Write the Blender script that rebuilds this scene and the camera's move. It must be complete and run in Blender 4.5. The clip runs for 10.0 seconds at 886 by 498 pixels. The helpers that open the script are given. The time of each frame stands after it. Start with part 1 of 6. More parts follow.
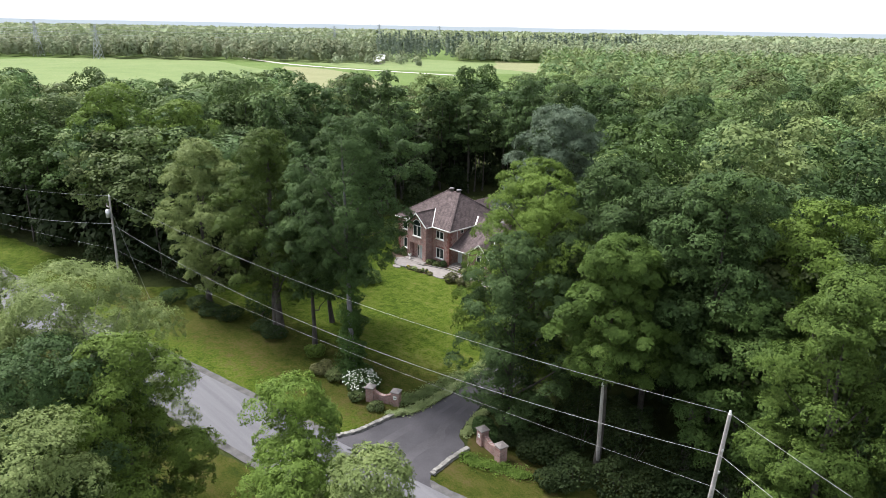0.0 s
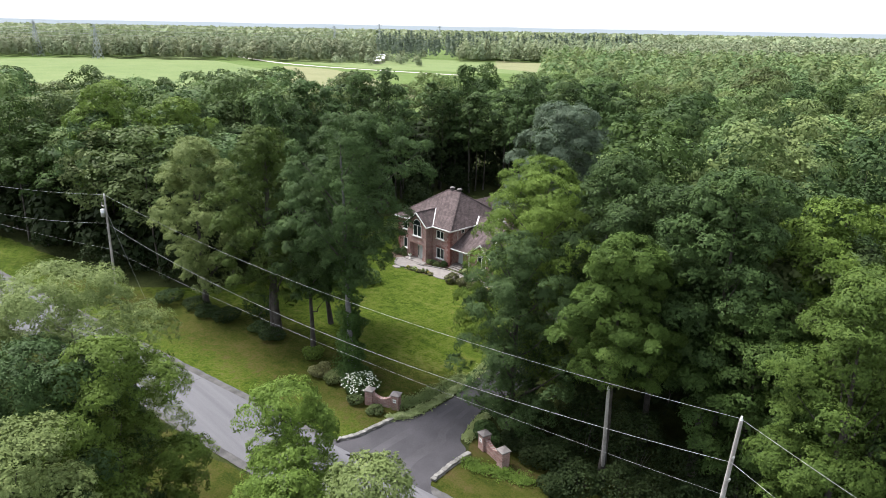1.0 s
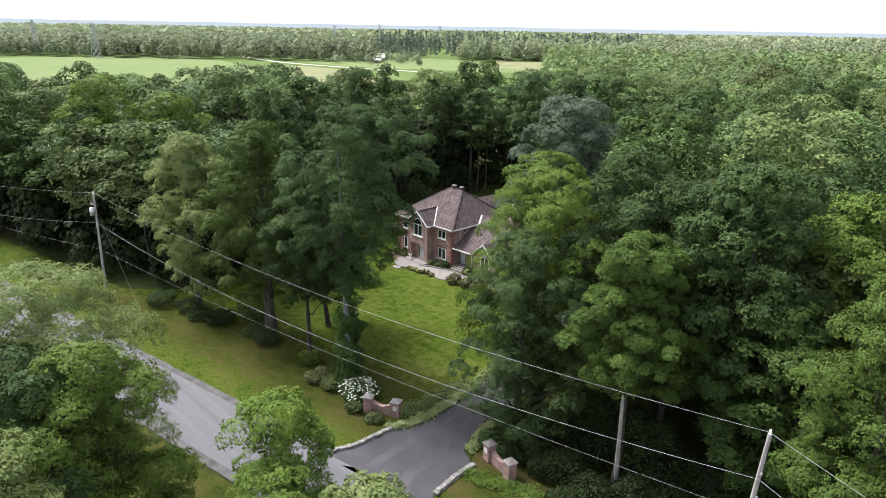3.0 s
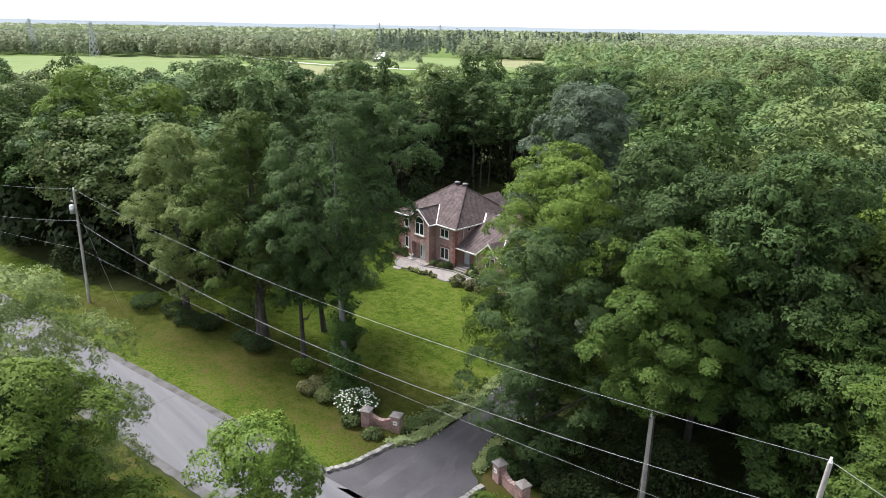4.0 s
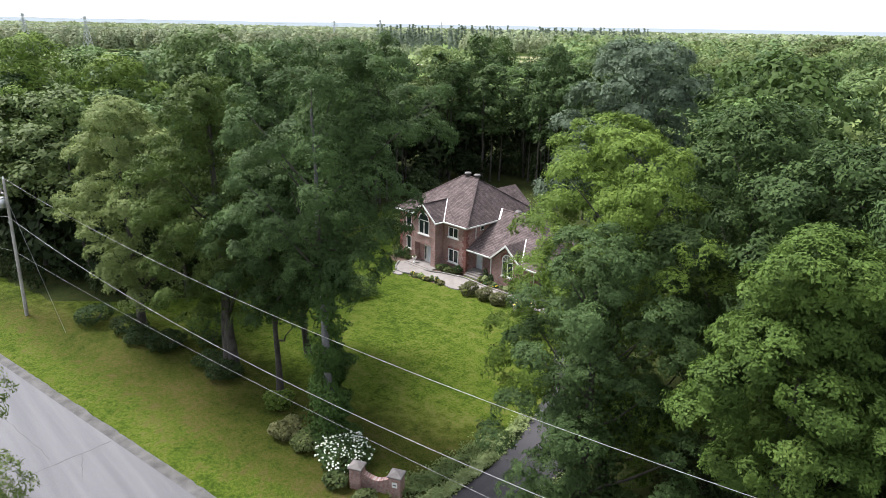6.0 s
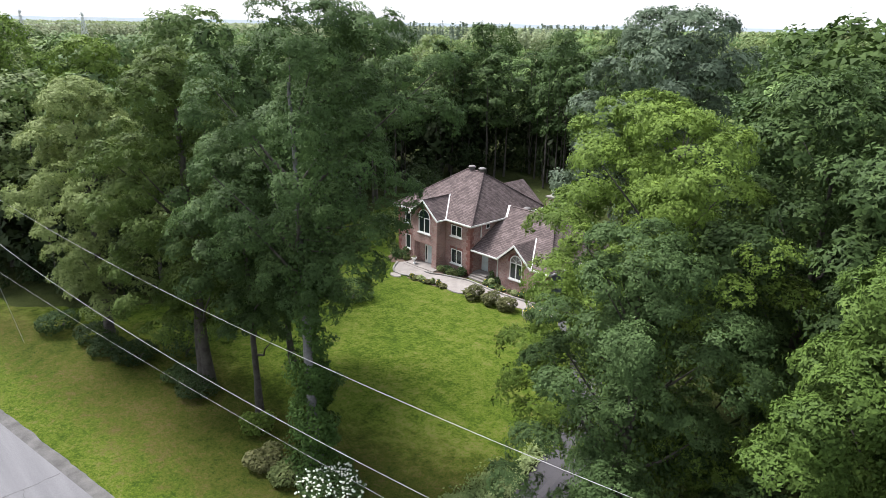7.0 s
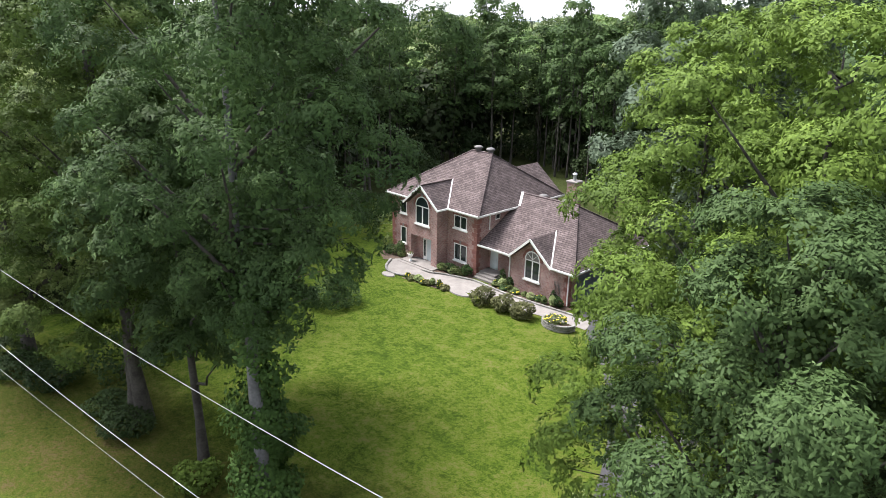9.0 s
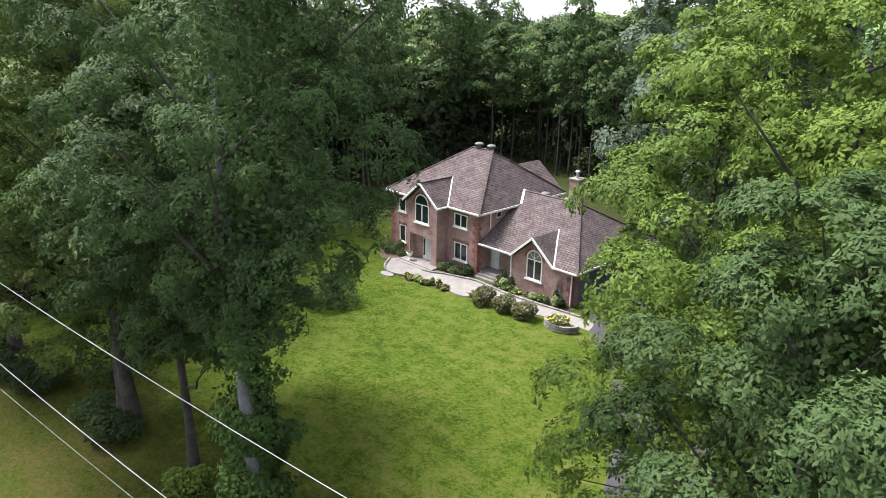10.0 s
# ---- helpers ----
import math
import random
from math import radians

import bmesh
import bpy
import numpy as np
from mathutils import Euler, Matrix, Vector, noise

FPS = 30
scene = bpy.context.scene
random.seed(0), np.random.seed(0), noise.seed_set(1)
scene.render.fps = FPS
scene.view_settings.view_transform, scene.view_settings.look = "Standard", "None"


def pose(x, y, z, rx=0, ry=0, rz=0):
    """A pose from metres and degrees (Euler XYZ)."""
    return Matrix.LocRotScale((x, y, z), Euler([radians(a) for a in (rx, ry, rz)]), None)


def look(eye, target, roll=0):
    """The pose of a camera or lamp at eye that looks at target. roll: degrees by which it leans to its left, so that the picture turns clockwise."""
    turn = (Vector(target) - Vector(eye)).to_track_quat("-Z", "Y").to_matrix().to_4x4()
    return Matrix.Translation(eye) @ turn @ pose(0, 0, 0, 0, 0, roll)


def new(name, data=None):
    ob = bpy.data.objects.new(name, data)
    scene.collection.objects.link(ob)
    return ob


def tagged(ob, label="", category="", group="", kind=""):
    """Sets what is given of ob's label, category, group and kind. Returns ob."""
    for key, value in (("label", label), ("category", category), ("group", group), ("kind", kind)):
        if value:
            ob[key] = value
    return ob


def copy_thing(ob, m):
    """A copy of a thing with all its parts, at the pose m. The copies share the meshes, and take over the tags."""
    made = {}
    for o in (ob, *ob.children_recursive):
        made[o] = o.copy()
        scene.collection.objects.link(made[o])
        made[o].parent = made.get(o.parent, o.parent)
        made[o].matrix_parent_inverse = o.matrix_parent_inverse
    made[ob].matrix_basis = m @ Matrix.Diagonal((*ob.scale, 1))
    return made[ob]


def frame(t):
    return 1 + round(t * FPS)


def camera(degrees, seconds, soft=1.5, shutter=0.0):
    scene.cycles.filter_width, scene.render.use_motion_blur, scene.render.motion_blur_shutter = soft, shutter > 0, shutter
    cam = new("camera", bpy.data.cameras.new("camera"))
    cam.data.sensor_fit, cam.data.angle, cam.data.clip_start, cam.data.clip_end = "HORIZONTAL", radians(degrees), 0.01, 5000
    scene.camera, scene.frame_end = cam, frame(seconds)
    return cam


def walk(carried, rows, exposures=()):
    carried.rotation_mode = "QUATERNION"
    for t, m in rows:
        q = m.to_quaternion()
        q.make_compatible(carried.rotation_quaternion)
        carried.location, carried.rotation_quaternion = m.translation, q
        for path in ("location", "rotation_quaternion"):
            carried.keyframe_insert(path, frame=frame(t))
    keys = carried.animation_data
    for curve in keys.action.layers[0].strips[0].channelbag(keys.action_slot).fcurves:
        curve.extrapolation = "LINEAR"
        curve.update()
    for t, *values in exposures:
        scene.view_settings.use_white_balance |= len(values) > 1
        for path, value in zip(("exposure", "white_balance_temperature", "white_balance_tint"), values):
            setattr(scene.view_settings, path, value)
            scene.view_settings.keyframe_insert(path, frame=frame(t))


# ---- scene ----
cam = camera(67.0, 10.0, soft=0.65)
PATH = [
    (0.0, (64.33, -63.84, 32.79), (37.12, -37.36, 20.22), 1.05),
    (0.5, (63.87, -63.43, 32.59), (36.65, -36.95, 20.02), 1.05),
    (1.0, (63.39, -63.01, 32.36), (36.16, -36.52, 19.79), 1.05),
    (1.5, (62.91, -62.63, 32.15), (35.69, -36.13, 19.60), 1.06),
    (2.0, (62.45, -62.25, 31.96), (35.24, -35.76, 19.40), 1.06),
    (2.5, (61.98, -61.83, 31.75), (34.77, -35.34, 19.18), 1.04),
    (2.7, (61.79, -61.66, 31.66), (34.57, -35.18, 19.09), 1.03),
    (3.8, (58.74, -59.10, 30.30), (31.50, -32.64, 17.74), 0.96),
    (4.0, (57.84, -58.35, 29.90), (30.60, -31.89, 17.34), 0.95),
    (4.5, (55.48, -56.44, 28.95), (28.22, -30.00, 16.38), 0.95),
    (5.0, (53.10, -54.47, 28.03), (25.84, -28.05, 15.44), 0.97),
    (5.5, (50.74, -52.47, 27.08), (23.49, -26.04, 14.49), 1.00),
    (7.0, (44.10, -46.38, 24.30), (16.81, -20.02, 11.63), 0.98),
    (7.5, (42.09, -44.45, 23.38), (14.79, -18.12, 10.66), 0.93),
    (8.0, (40.14, -42.65, 22.42), (12.86, -16.33, 9.67), 0.90),
    (8.5, (38.22, -40.91, 21.48), (10.99, -14.55, 8.69), 0.90),
    (8.8, (37.12, -39.91, 20.94), (9.91, -13.55, 8.11), 0.93),
    (9.0, (36.70, -39.53, 20.73), (9.50, -13.17, 7.88), 0.95),
    (9.5, (36.26, -39.13, 20.48), (9.08, -12.74, 7.63), 0.97),
    (10.0, (35.86, -38.73, 20.24), (8.67, -12.36, 7.39), 0.96),
]
walk(cam, [(t, look(eye, target, roll)) for t, eye, target, roll in PATH], exposures=[(0.0, 1.03), (2.7, 1.03), (4.5, 1.08), (5.5, 1.14), (7.0, 1.24), (8.5, 1.40), (10.0, 1.45)])

# ---- light: hazy high sun from the road side, bright white sky ----
SUN_DIR = Vector((-0.54, -0.15, 0.83)).normalized()
world = bpy.data.worlds.new("sky_world")
scene.world = world
world.use_nodes = True
wn = world.node_tree.nodes
wl = world.node_tree.links
wn.clear()
sky = wn.new("ShaderNodeTexSky")
sky.sky_type = "NISHITA"
sky.sun_disc = False
sky.sun_elevation = math.asin(SUN_DIR.z)
sky.sun_rotation = math.atan2(SUN_DIR.x, SUN_DIR.y)
sky.air_density, sky.dust_density, sky.ozone_density = 1.0, 1.6, 1.0
haze = wn.new("ShaderNodeHueSaturation")
haze.inputs["Saturation"].default_value = 0.7
bg = wn.new("ShaderNodeBackground")
bg.inputs["Strength"].default_value = 0.145
wo = wn.new("ShaderNodeOutputWorld")
wl.new(sky.outputs[0], haze.inputs["Color"])
veil = wn.new("ShaderNodeMix")
veil.data_type = "RGBA"
veil.inputs[0].default_value = 0.72
veil.inputs[7].default_value = (4.25, 4.45, 4.95, 1)
wl.new(haze.outputs[0], veil.inputs[6])
wl.new(veil.outputs[2], bg.inputs["Color"])
wl.new(bg.outputs[0], wo.inputs["Surface"])
sun_data = bpy.data.lights.new("sun", "SUN")
sun_data.energy = 4.2
sun_data.angle = radians(26)
sun_data.color = (1.0, 0.97, 0.97)
sun = new("sun", sun_data)
sun.matrix_world = look(SUN_DIR * 100, (0, 0, 0))

# ---- materials ----
def nodes_of(name):
    m = bpy.data.materials.new(name)
    m.use_nodes = True
    nt = m.node_tree
    nt.nodes.clear()
    out = nt.nodes.new("ShaderNodeOutputMaterial")
    return m, nt.nodes, nt.links, out


def ramp(nodes, stops):
    r = nodes.new("ShaderNodeValToRGB")
    while len(r.color_ramp.elements) < len(stops):
        r.color_ramp.elements.new(0.5)
    for e, (p, c) in zip(r.color_ramp.elements, stops):
        e.position, e.color = p, (*c, 1)
    return r


def surface(name, dark, light, scale=1.0, rough=0.8, metal=0.0, fine=20.0, bump=0.3, detail=5.0, spec=0.3, per_piece=0.0, along=None):
    """A worn plain surface: large patches and fine grain, in metres."""
    m, n, l, out = nodes_of(name)
    p = n.new("ShaderNodeBsdfPrincipled")
    geo = n.new("ShaderNodeNewGeometry")
    big = n.new("ShaderNodeTexNoise")
    big.inputs["Scale"].default_value, big.inputs["Detail"].default_value = scale, detail
    small = n.new("ShaderNodeTexNoise")
    small.inputs["Scale"].default_value, small.inputs["Detail"].default_value = fine, 3.0
    if along:
        mp = n.new("ShaderNodeMapping")
        mp.inputs["Rotation"].default_value = (0, 0, radians(along[0]))
        mp.inputs["Scale"].default_value = (along[1], along[2], 1)
        l.new(geo.outputs["Position"], mp.inputs["Vector"])
        l.new(mp.outputs[0], big.inputs["Vector"])
    else:
        l.new(geo.outputs["Position"], big.inputs["Vector"])
    l.new(geo.outputs["Position"], small.inputs["Vector"])
    mix = n.new("ShaderNodeMath")
    mix.operation = "MULTIPLY_ADD"
    mix.inputs[1].default_value = 0.35
    l.new(small.outputs["Fac"], mix.inputs[0])
    half = n.new("ShaderNodeMath")
    half.operation = "MULTIPLY"
    half.inputs[1].default_value = 0.65
    l.new(big.outputs["Fac"], half.inputs[0])
    l.new(half.outputs[0], mix.inputs[2])
    r = ramp(n, [(0.34, dark), (0.66, light)])
    l.new(mix.outputs[0], r.inputs[0])
    col = r.outputs[0]
    if per_piece:
        info = n.new("ShaderNodeObjectInfo")
        hs = n.new("ShaderNodeHueSaturation")
        mr = n.new("ShaderNodeMapRange")
        mr.inputs["To Min"].default_value, mr.inputs["To Max"].default_value = 1 - per_piece, 1 + per_piece
        l.new(info.outputs["Random"], mr.inputs["Value"])
        l.new(mr.outputs[0], hs.inputs["Value"])
        l.new(col, hs.inputs["Color"])
        col = hs.outputs[0]
    l.new(col, p.inputs["Base Color"])
    b = n.new("ShaderNodeBump")
    b.inputs["Strength"].default_value, b.inputs["Distance"].default_value = bump, 0.02
    l.new(small.outputs["Fac"], b.inputs["Height"])
    l.new(b.outputs[0], p.inputs["Normal"])
    p.inputs["Roughness"].default_value, p.inputs["Metallic"].default_value = rough, metal
    p.inputs["Specular IOR Level"].default_value = spec
    l.new(p.outputs[0], out.inputs["Surface"])
    return m


def foliage(name, dark, light, tip, trans=0.24, tree_var=0.25, leaf=0.36, drift=0.55, kinds=0.0):
    """Leaves: each leaf and each tree a little different, light shining through."""
    m, n, l, out = nodes_of(name)
    geo = n.new("ShaderNodeNewGeometry")
    info = n.new("ShaderNodeObjectInfo")
    r = ramp(n, [(0.0, dark), (0.62, light), (1.0, tip)])
    patch = n.new("ShaderNodeTexNoise")
    patch.inputs["Scale"].default_value, patch.inputs["Detail"].default_value = drift, 2.0
    l.new(geo.outputs["Position"], patch.inputs["Vector"])
    a = n.new("ShaderNodeMath")
    a.operation = "MULTIPLY_ADD"
    a.inputs[1].default_value = leaf
    l.new(geo.outputs["Random Per Island"], a.inputs[0])
    sub = n.new("ShaderNodeMath")
    sub.operation = "MULTIPLY_ADD"
    sub.inputs[1].default_value, sub.inputs[2].default_value = 0.9, 0.05 - 0.5 * leaf
    l.new(patch.outputs["Fac"], sub.inputs[0])
    l.new(sub.outputs[0], a.inputs[2])
    l.new(a.outputs[0], r.inputs[0])
    hs = n.new("ShaderNodeHueSaturation")
    mv = n.new("ShaderNodeMapRange")
    mv.inputs["To Min"].default_value, mv.inputs["To Max"].default_value = 1 - tree_var, 1 + tree_var
    l.new(info.outputs["Random"], mv.inputs["Value"])
    l.new(mv.outputs[0], hs.inputs["Value"])
    wn_ = n.new("ShaderNodeTexWhiteNoise")
    wn_.noise_dimensions = "1D"
    l.new(info.outputs["Random"], wn_.inputs["W"])
    mh = n.new("ShaderNodeMapRange")
    mh.inputs["To Min"].default_value, mh.inputs["To Max"].default_value = 0.5 - 0.055 * tree_var, 0.5 + 0.012 * tree_var
    l.new(wn_.outputs["Value"], mh.inputs["Value"])
    l.new(mh.outputs[0], hs.inputs["Hue"])
    l.new(r.outputs[0], hs.inputs["Color"])
    if kinds:
        stand = n.new("ShaderNodeTexVoronoi")
        stand.inputs["Scale"].default_value = 0.105
        flat = n.new("ShaderNodeMapping")
        flat.inputs["Scale"].default_value = (1, 1, 0)
        l.new(geo.outputs["Position"], flat.inputs["Vector"])
        l.new(flat.outputs[0], stand.inputs["Vector"])
        tone = n.new("ShaderNodeSeparateColor")
        l.new(stand.outputs["Color"], tone.inputs[0])
        hue, val = n.new("ShaderNodeMapRange"), n.new("ShaderNodeMapRange")
        hue.inputs["To Min"].default_value, hue.inputs["To Max"].default_value = 0.5 - 0.06 * kinds, 0.5 + 0.05 * kinds
        val.inputs["To Min"].default_value, val.inputs["To Max"].default_value = 1 - 0.55 * kinds, 1 + 0.75 * kinds
        l.new(tone.outputs[0], hue.inputs["Value"])
        l.new(tone.outputs[1], val.inputs["Value"])
        hs2 = n.new("ShaderNodeHueSaturation")
        l.new(hue.outputs[0], hs2.inputs["Hue"])
        l.new(val.outputs[0], hs2.inputs["Value"])
        l.new(hs.outputs[0], hs2.inputs["Color"])
        hs = hs2
    p = n.new("ShaderNodeBsdfPrincipled")
    p.inputs["Roughness"].default_value = 0.62
    p.inputs["Specular IOR Level"].default_value = 0.1
    l.new(hs.outputs[0], p.inputs["Base Color"])
    t = n.new("ShaderNodeBsdfTranslucent")
    l.new(hs.outputs[0], t.inputs["Color"])
    mx = n.new("ShaderNodeMixShader")
    mx.inputs[0].default_value = trans
    l.new(p.outputs[0], mx.inputs[1])
    l.new(t.outputs[0], mx.inputs[2])
    l.new(mx.outputs[0], out.inputs["Surface"])
    return m


def masonry(name, c1, c2, mortar, bw, bh, joint, rough=0.85, bump=0.4):
    """Coursed pieces too small to tell apart singly: courses run level round the axis-aligned walls."""
    m, n, l, out = nodes_of(name)
    geo = n.new("ShaderNodeNewGeometry")
    sep = n.new("ShaderNodeSeparateXYZ")
    l.new(geo.outputs["Position"], sep.inputs[0])
    add = n.new("ShaderNodeMath")
    l.new(sep.outputs["X"], add.inputs[0])
    l.new(sep.outputs["Y"], add.inputs[1])
    com = n.new("ShaderNodeCombineXYZ")
    l.new(add.outputs[0], com.inputs["X"])
    l.new(sep.outputs["Z"], com.inputs["Y"])
    br = n.new("ShaderNodeTexBrick")
    br.inputs["Scale"].default_value = 1.0
    br.inputs["Brick Width"].default_value, br.inputs["Row Height"].default_value = bw, bh
    br.inputs["Mortar Size"].default_value, br.inputs["Mortar Smooth"].default_value = joint, 0.2
    br.inputs["Color1"].default_value, br.inputs["Color2"].default_value = (*c1, 1), (*c2, 1)
    br.inputs["Mortar"].default_value = (*mortar, 1)
    l.new(com.outputs[0], br.inputs["Vector"])
    big = n.new("ShaderNodeTexNoise")
    big.inputs["Scale"].default_value, big.inputs["Detail"].default_value = 0.9, 6.0
    l.new(geo.outputs["Position"], big.inputs["Vector"])
    mr = n.new("ShaderNodeMapRange")
    mr.inputs["From Min"].default_value, mr.inputs["From Max"].default_value = 0.3, 0.7
    mr.inputs["To Min"].default_value, mr.inputs["To Max"].default_value = 0.72, 1.22
    l.new(big.outputs["Fac"], mr.inputs["Value"])
    hs = n.new("ShaderNodeHueSaturation")
    l.new(mr.outputs[0], hs.inputs["Value"])
    l.new(br.outputs["Color"], hs.inputs["Color"])
    p = n.new("ShaderNodeBsdfPrincipled")
    l.new(hs.outputs[0], p.inputs["Base Color"])
    p.inputs["Roughness"].default_value = rough
    p.inputs["Specular IOR Level"].default_value = 0.2
    b = n.new("ShaderNodeBump")
    b.inputs["Strength"].default_value, b.inputs["Distance"].default_value = bump, 0.01
    b.invert = True
    l.new(br.outputs["Fac"], b.inputs["Height"])
    l.new(b.outputs[0], p.inputs["Normal"])
    l.new(p.outputs[0], out.inputs["Surface"])
    return m


def grass(name, stops, big=0.12, mid=0.9, fine=9.0, bump=0.6, tall=1.0, streak=0.1, rough_stops=None):
    """Mown or rough grass: broad tonal drifts, clumps and tufts; rough_stops: the drier sward towards the road, which
    also paints tree shade on the lawn, in a soft uneven change.
    """
    m, n, l, out = nodes_of(name)
    geo = n.new("ShaderNodeNewGeometry")
    outs = []
    for s, d in ((big, 3.0), (mid, 4.0), (fine, 4.0)):
        t = n.new("ShaderNodeTexNoise")
        t.inputs["Scale"].default_value, t.inputs["Detail"].default_value = s, d
        t.inputs["Roughness"].default_value = 0.6
        l.new(geo.outputs["Position"], t.inputs["Vector"])
        outs.append(t.outputs["Fac"])
    acc = None
    for o, w in zip(outs, (0.26, 0.36, 0.38)):
        k = n.new("ShaderNodeMath")
        k.operation = "MULTIPLY_ADD"
        k.inputs[1].default_value = w
        l.new(o, k.inputs[0])
        if acc:
            l.new(acc, k.inputs[2])
        else:
            k.inputs[2].default_value = 0.0
        acc = k.outputs[0]
    mp = n.new("ShaderNodeMapping")
    mp.inputs["Rotation"].default_value = (0, 0, radians(-9))
    mp.inputs["Scale"].default_value = (0.10, 0.75, 1)
    l.new(geo.outputs["Position"], mp.inputs["Vector"])
    st = n.new("ShaderNodeTexNoise")
    st.inputs["Scale"].default_value, st.inputs["Detail"].default_value = 1.0, 4.0
    l.new(mp.outputs[0], st.inputs["Vector"])
    gr = n.new("ShaderNodeTexNoise")
    gr.inputs["Scale"].default_value, gr.inputs["Detail"].default_value = fine * 3.5, 2.0
    l.new(geo.outputs["Position"], gr.inputs["Vector"])
    for o, w in ((st.outputs["Fac"], streak), (gr.outputs["Fac"], 0.42)):
        k = n.new("ShaderNodeMath")
        k.operation = "MULTIPLY_ADD"
        k.inputs[1].default_value, k.inputs[2].default_value = w, -0.5 * w
        l.new(o, k.inputs[0])
        j = n.new("ShaderNodeMath")
        l.new(k.outputs[0], j.inputs[0])
        l.new(acc, j.inputs[1])
        acc = j.outputs[0]
    r = ramp(n, stops)
    l.new(acc, r.inputs[0])
    col = r.outputs[0]
    if rough_stops:
        sep = n.new("ShaderNodeSeparateXYZ")
        l.new(geo.outputs["Position"], sep.inputs[0])

        def math_node(op, a, b, c=0.0):
            k = n.new("ShaderNodeMath")
            k.operation = op
            for slot, value in zip(k.inputs, (a, b, c)):
                if isinstance(value, float):
                    slot.default_value = value
                else:
                    l.new(value, slot)
            return k.outputs[0]
        east = math_node("MAXIMUM", math_node("SUBTRACT", sep.outputs["X"], 9.0), 0.0)
        west = math_node("MAXIMUM", math_node("SUBTRACT", 2.0, sep.outputs["X"]), 0.0)
        # Edge drawn near where tree shade ends on the lawn, darkening that strip.
        edge = math_node("MULTIPLY_ADD", east, 0.36, math_node("MULTIPLY_ADD", west, -0.42, -26.4))
        gap = math_node("SUBTRACT", sep.outputs["Y"], edge)
        wander = math_node("MULTIPLY_ADD", outs[1], 9.0, -4.5)
        f = n.new("ShaderNodeMapRange")
        f.inputs["From Min"].default_value, f.inputs["From Max"].default_value = -2.2, 2.2
        l.new(math_node("ADD", gap, wander), f.inputs["Value"])
        road = math_node("SUBTRACT", math_node("MULTIPLY_ADD", sep.outputs["X"], -0.157, 40.56), math_node("MULTIPLY", sep.outputs["Y"], -1.0))
        near = n.new("ShaderNodeMapRange")
        near.inputs["From Min"].default_value, near.inputs["From Max"].default_value = 4.6, 1.6
        near.inputs["To Max"].default_value = 0.85
        l.new(math_node("ADD", road, wander), near.inputs["Value"])
        both = math_node("MAXIMUM", f.outputs[0], near.outputs[0])
        r2 = ramp(n, rough_stops)
        l.new(acc, r2.inputs[0])
        mixc = n.new("ShaderNodeMix")
        mixc.data_type = "RGBA"
        l.new(both, mixc.inputs[0])
        l.new(r2.outputs[0], mixc.inputs[6])
        l.new(col, mixc.inputs[7])
        col = mixc.outputs[2]
    p = n.new("ShaderNodeBsdfPrincipled")
    l.new(col, p.inputs["Base Color"])
    p.inputs["Roughness"].default_value = 0.9
    p.inputs["Specular IOR Level"].default_value = 0.03
    b = n.new("ShaderNodeBump")
    b.inputs["Strength"].default_value, b.inputs["Distance"].default_value = bump, 0.12 * tall
    l.new(outs[2], b.inputs["Height"])
    l.new(b.outputs[0], p.inputs["Normal"])
    l.new(p.outputs[0], out.inputs["Surface"])
    return m


def glass(name):
    m, n, l, out = nodes_of(name)
    p = n.new("ShaderNodeBsdfPrincipled")
    p.inputs["Base Color"].default_value = (0.02, 0.03, 0.03, 1)
    p.inputs["Roughness"].default_value = 0.06
    p.inputs["Specular IOR Level"].default_value = 0.6
    l.new(p.outputs[0], out.inputs["Surface"])
    return m


DRY = [(0.35, (0.017, 0.027, 0.006)), (0.44, (0.034, 0.046, 0.008)), (0.53, (0.051, 0.056, 0.012)), (0.62, (0.075, 0.058, 0.025))]
LUSH = [(0.39, (0.023, 0.041, 0.006)), (0.47, (0.043, 0.070, 0.009)), (0.53, (0.068, 0.098, 0.012)), (0.61, (0.102, 0.102, 0.032))]
M_LAWN = grass("lawn_grass", LUSH, mid=1.1, fine=4.2, bump=0.7, streak=0.12, rough_stops=DRY)
M_VERGE = grass("verge_grass", DRY, mid=0.7, fine=6.0, bump=0.7, streak=0.45)
M_FLOOR = grass("forest_floor", [(0.3, (0.018, 0.022, 0.010)), (0.5, (0.035, 0.045, 0.014)), (0.7, (0.06, 0.07, 0.025))], bump=1.0)
M_LAND = grass("far_land", [(0.3, (0.060, 0.090, 0.030)), (0.5, (0.100, 0.150, 0.045)), (0.7, (0.16, 0.19, 0.08))], big=0.004, mid=0.03, fine=0.4)
# Field greens partly greyed, carrying distance haze in the colour.
M_FIELD = grass("crop_field", [(0.3, (0.110, 0.152, 0.062)), (0.5, (0.148, 0.194, 0.080)), (0.7, (0.195, 0.222, 0.108))], big=0.006, mid=0.05, fine=0.6)
M_HAY = grass("hay_field", [(0.3, (0.15, 0.165, 0.085)), (0.5, (0.20, 0.205, 0.11)), (0.7, (0.25, 0.24, 0.14))], big=0.01, mid=0.06, fine=0.6)
M_DRIVE = surface("driveway_asphalt", (0.035, 0.034, 0.038), (0.067, 0.063, 0.070), scale=0.35, fine=14, rough=0.75, bump=0.25)
M_ROAD = surface("road_asphalt", (0.088, 0.088, 0.096), (0.145, 0.143, 0.152), scale=1.0, fine=16, rough=0.85, bump=0.2, along=(-8.9, 0.05, 0.9))
M_TAR = surface("tar_seal", (0.05, 0.05, 0.055), (0.10, 0.10, 0.10), scale=3, rough=0.7)
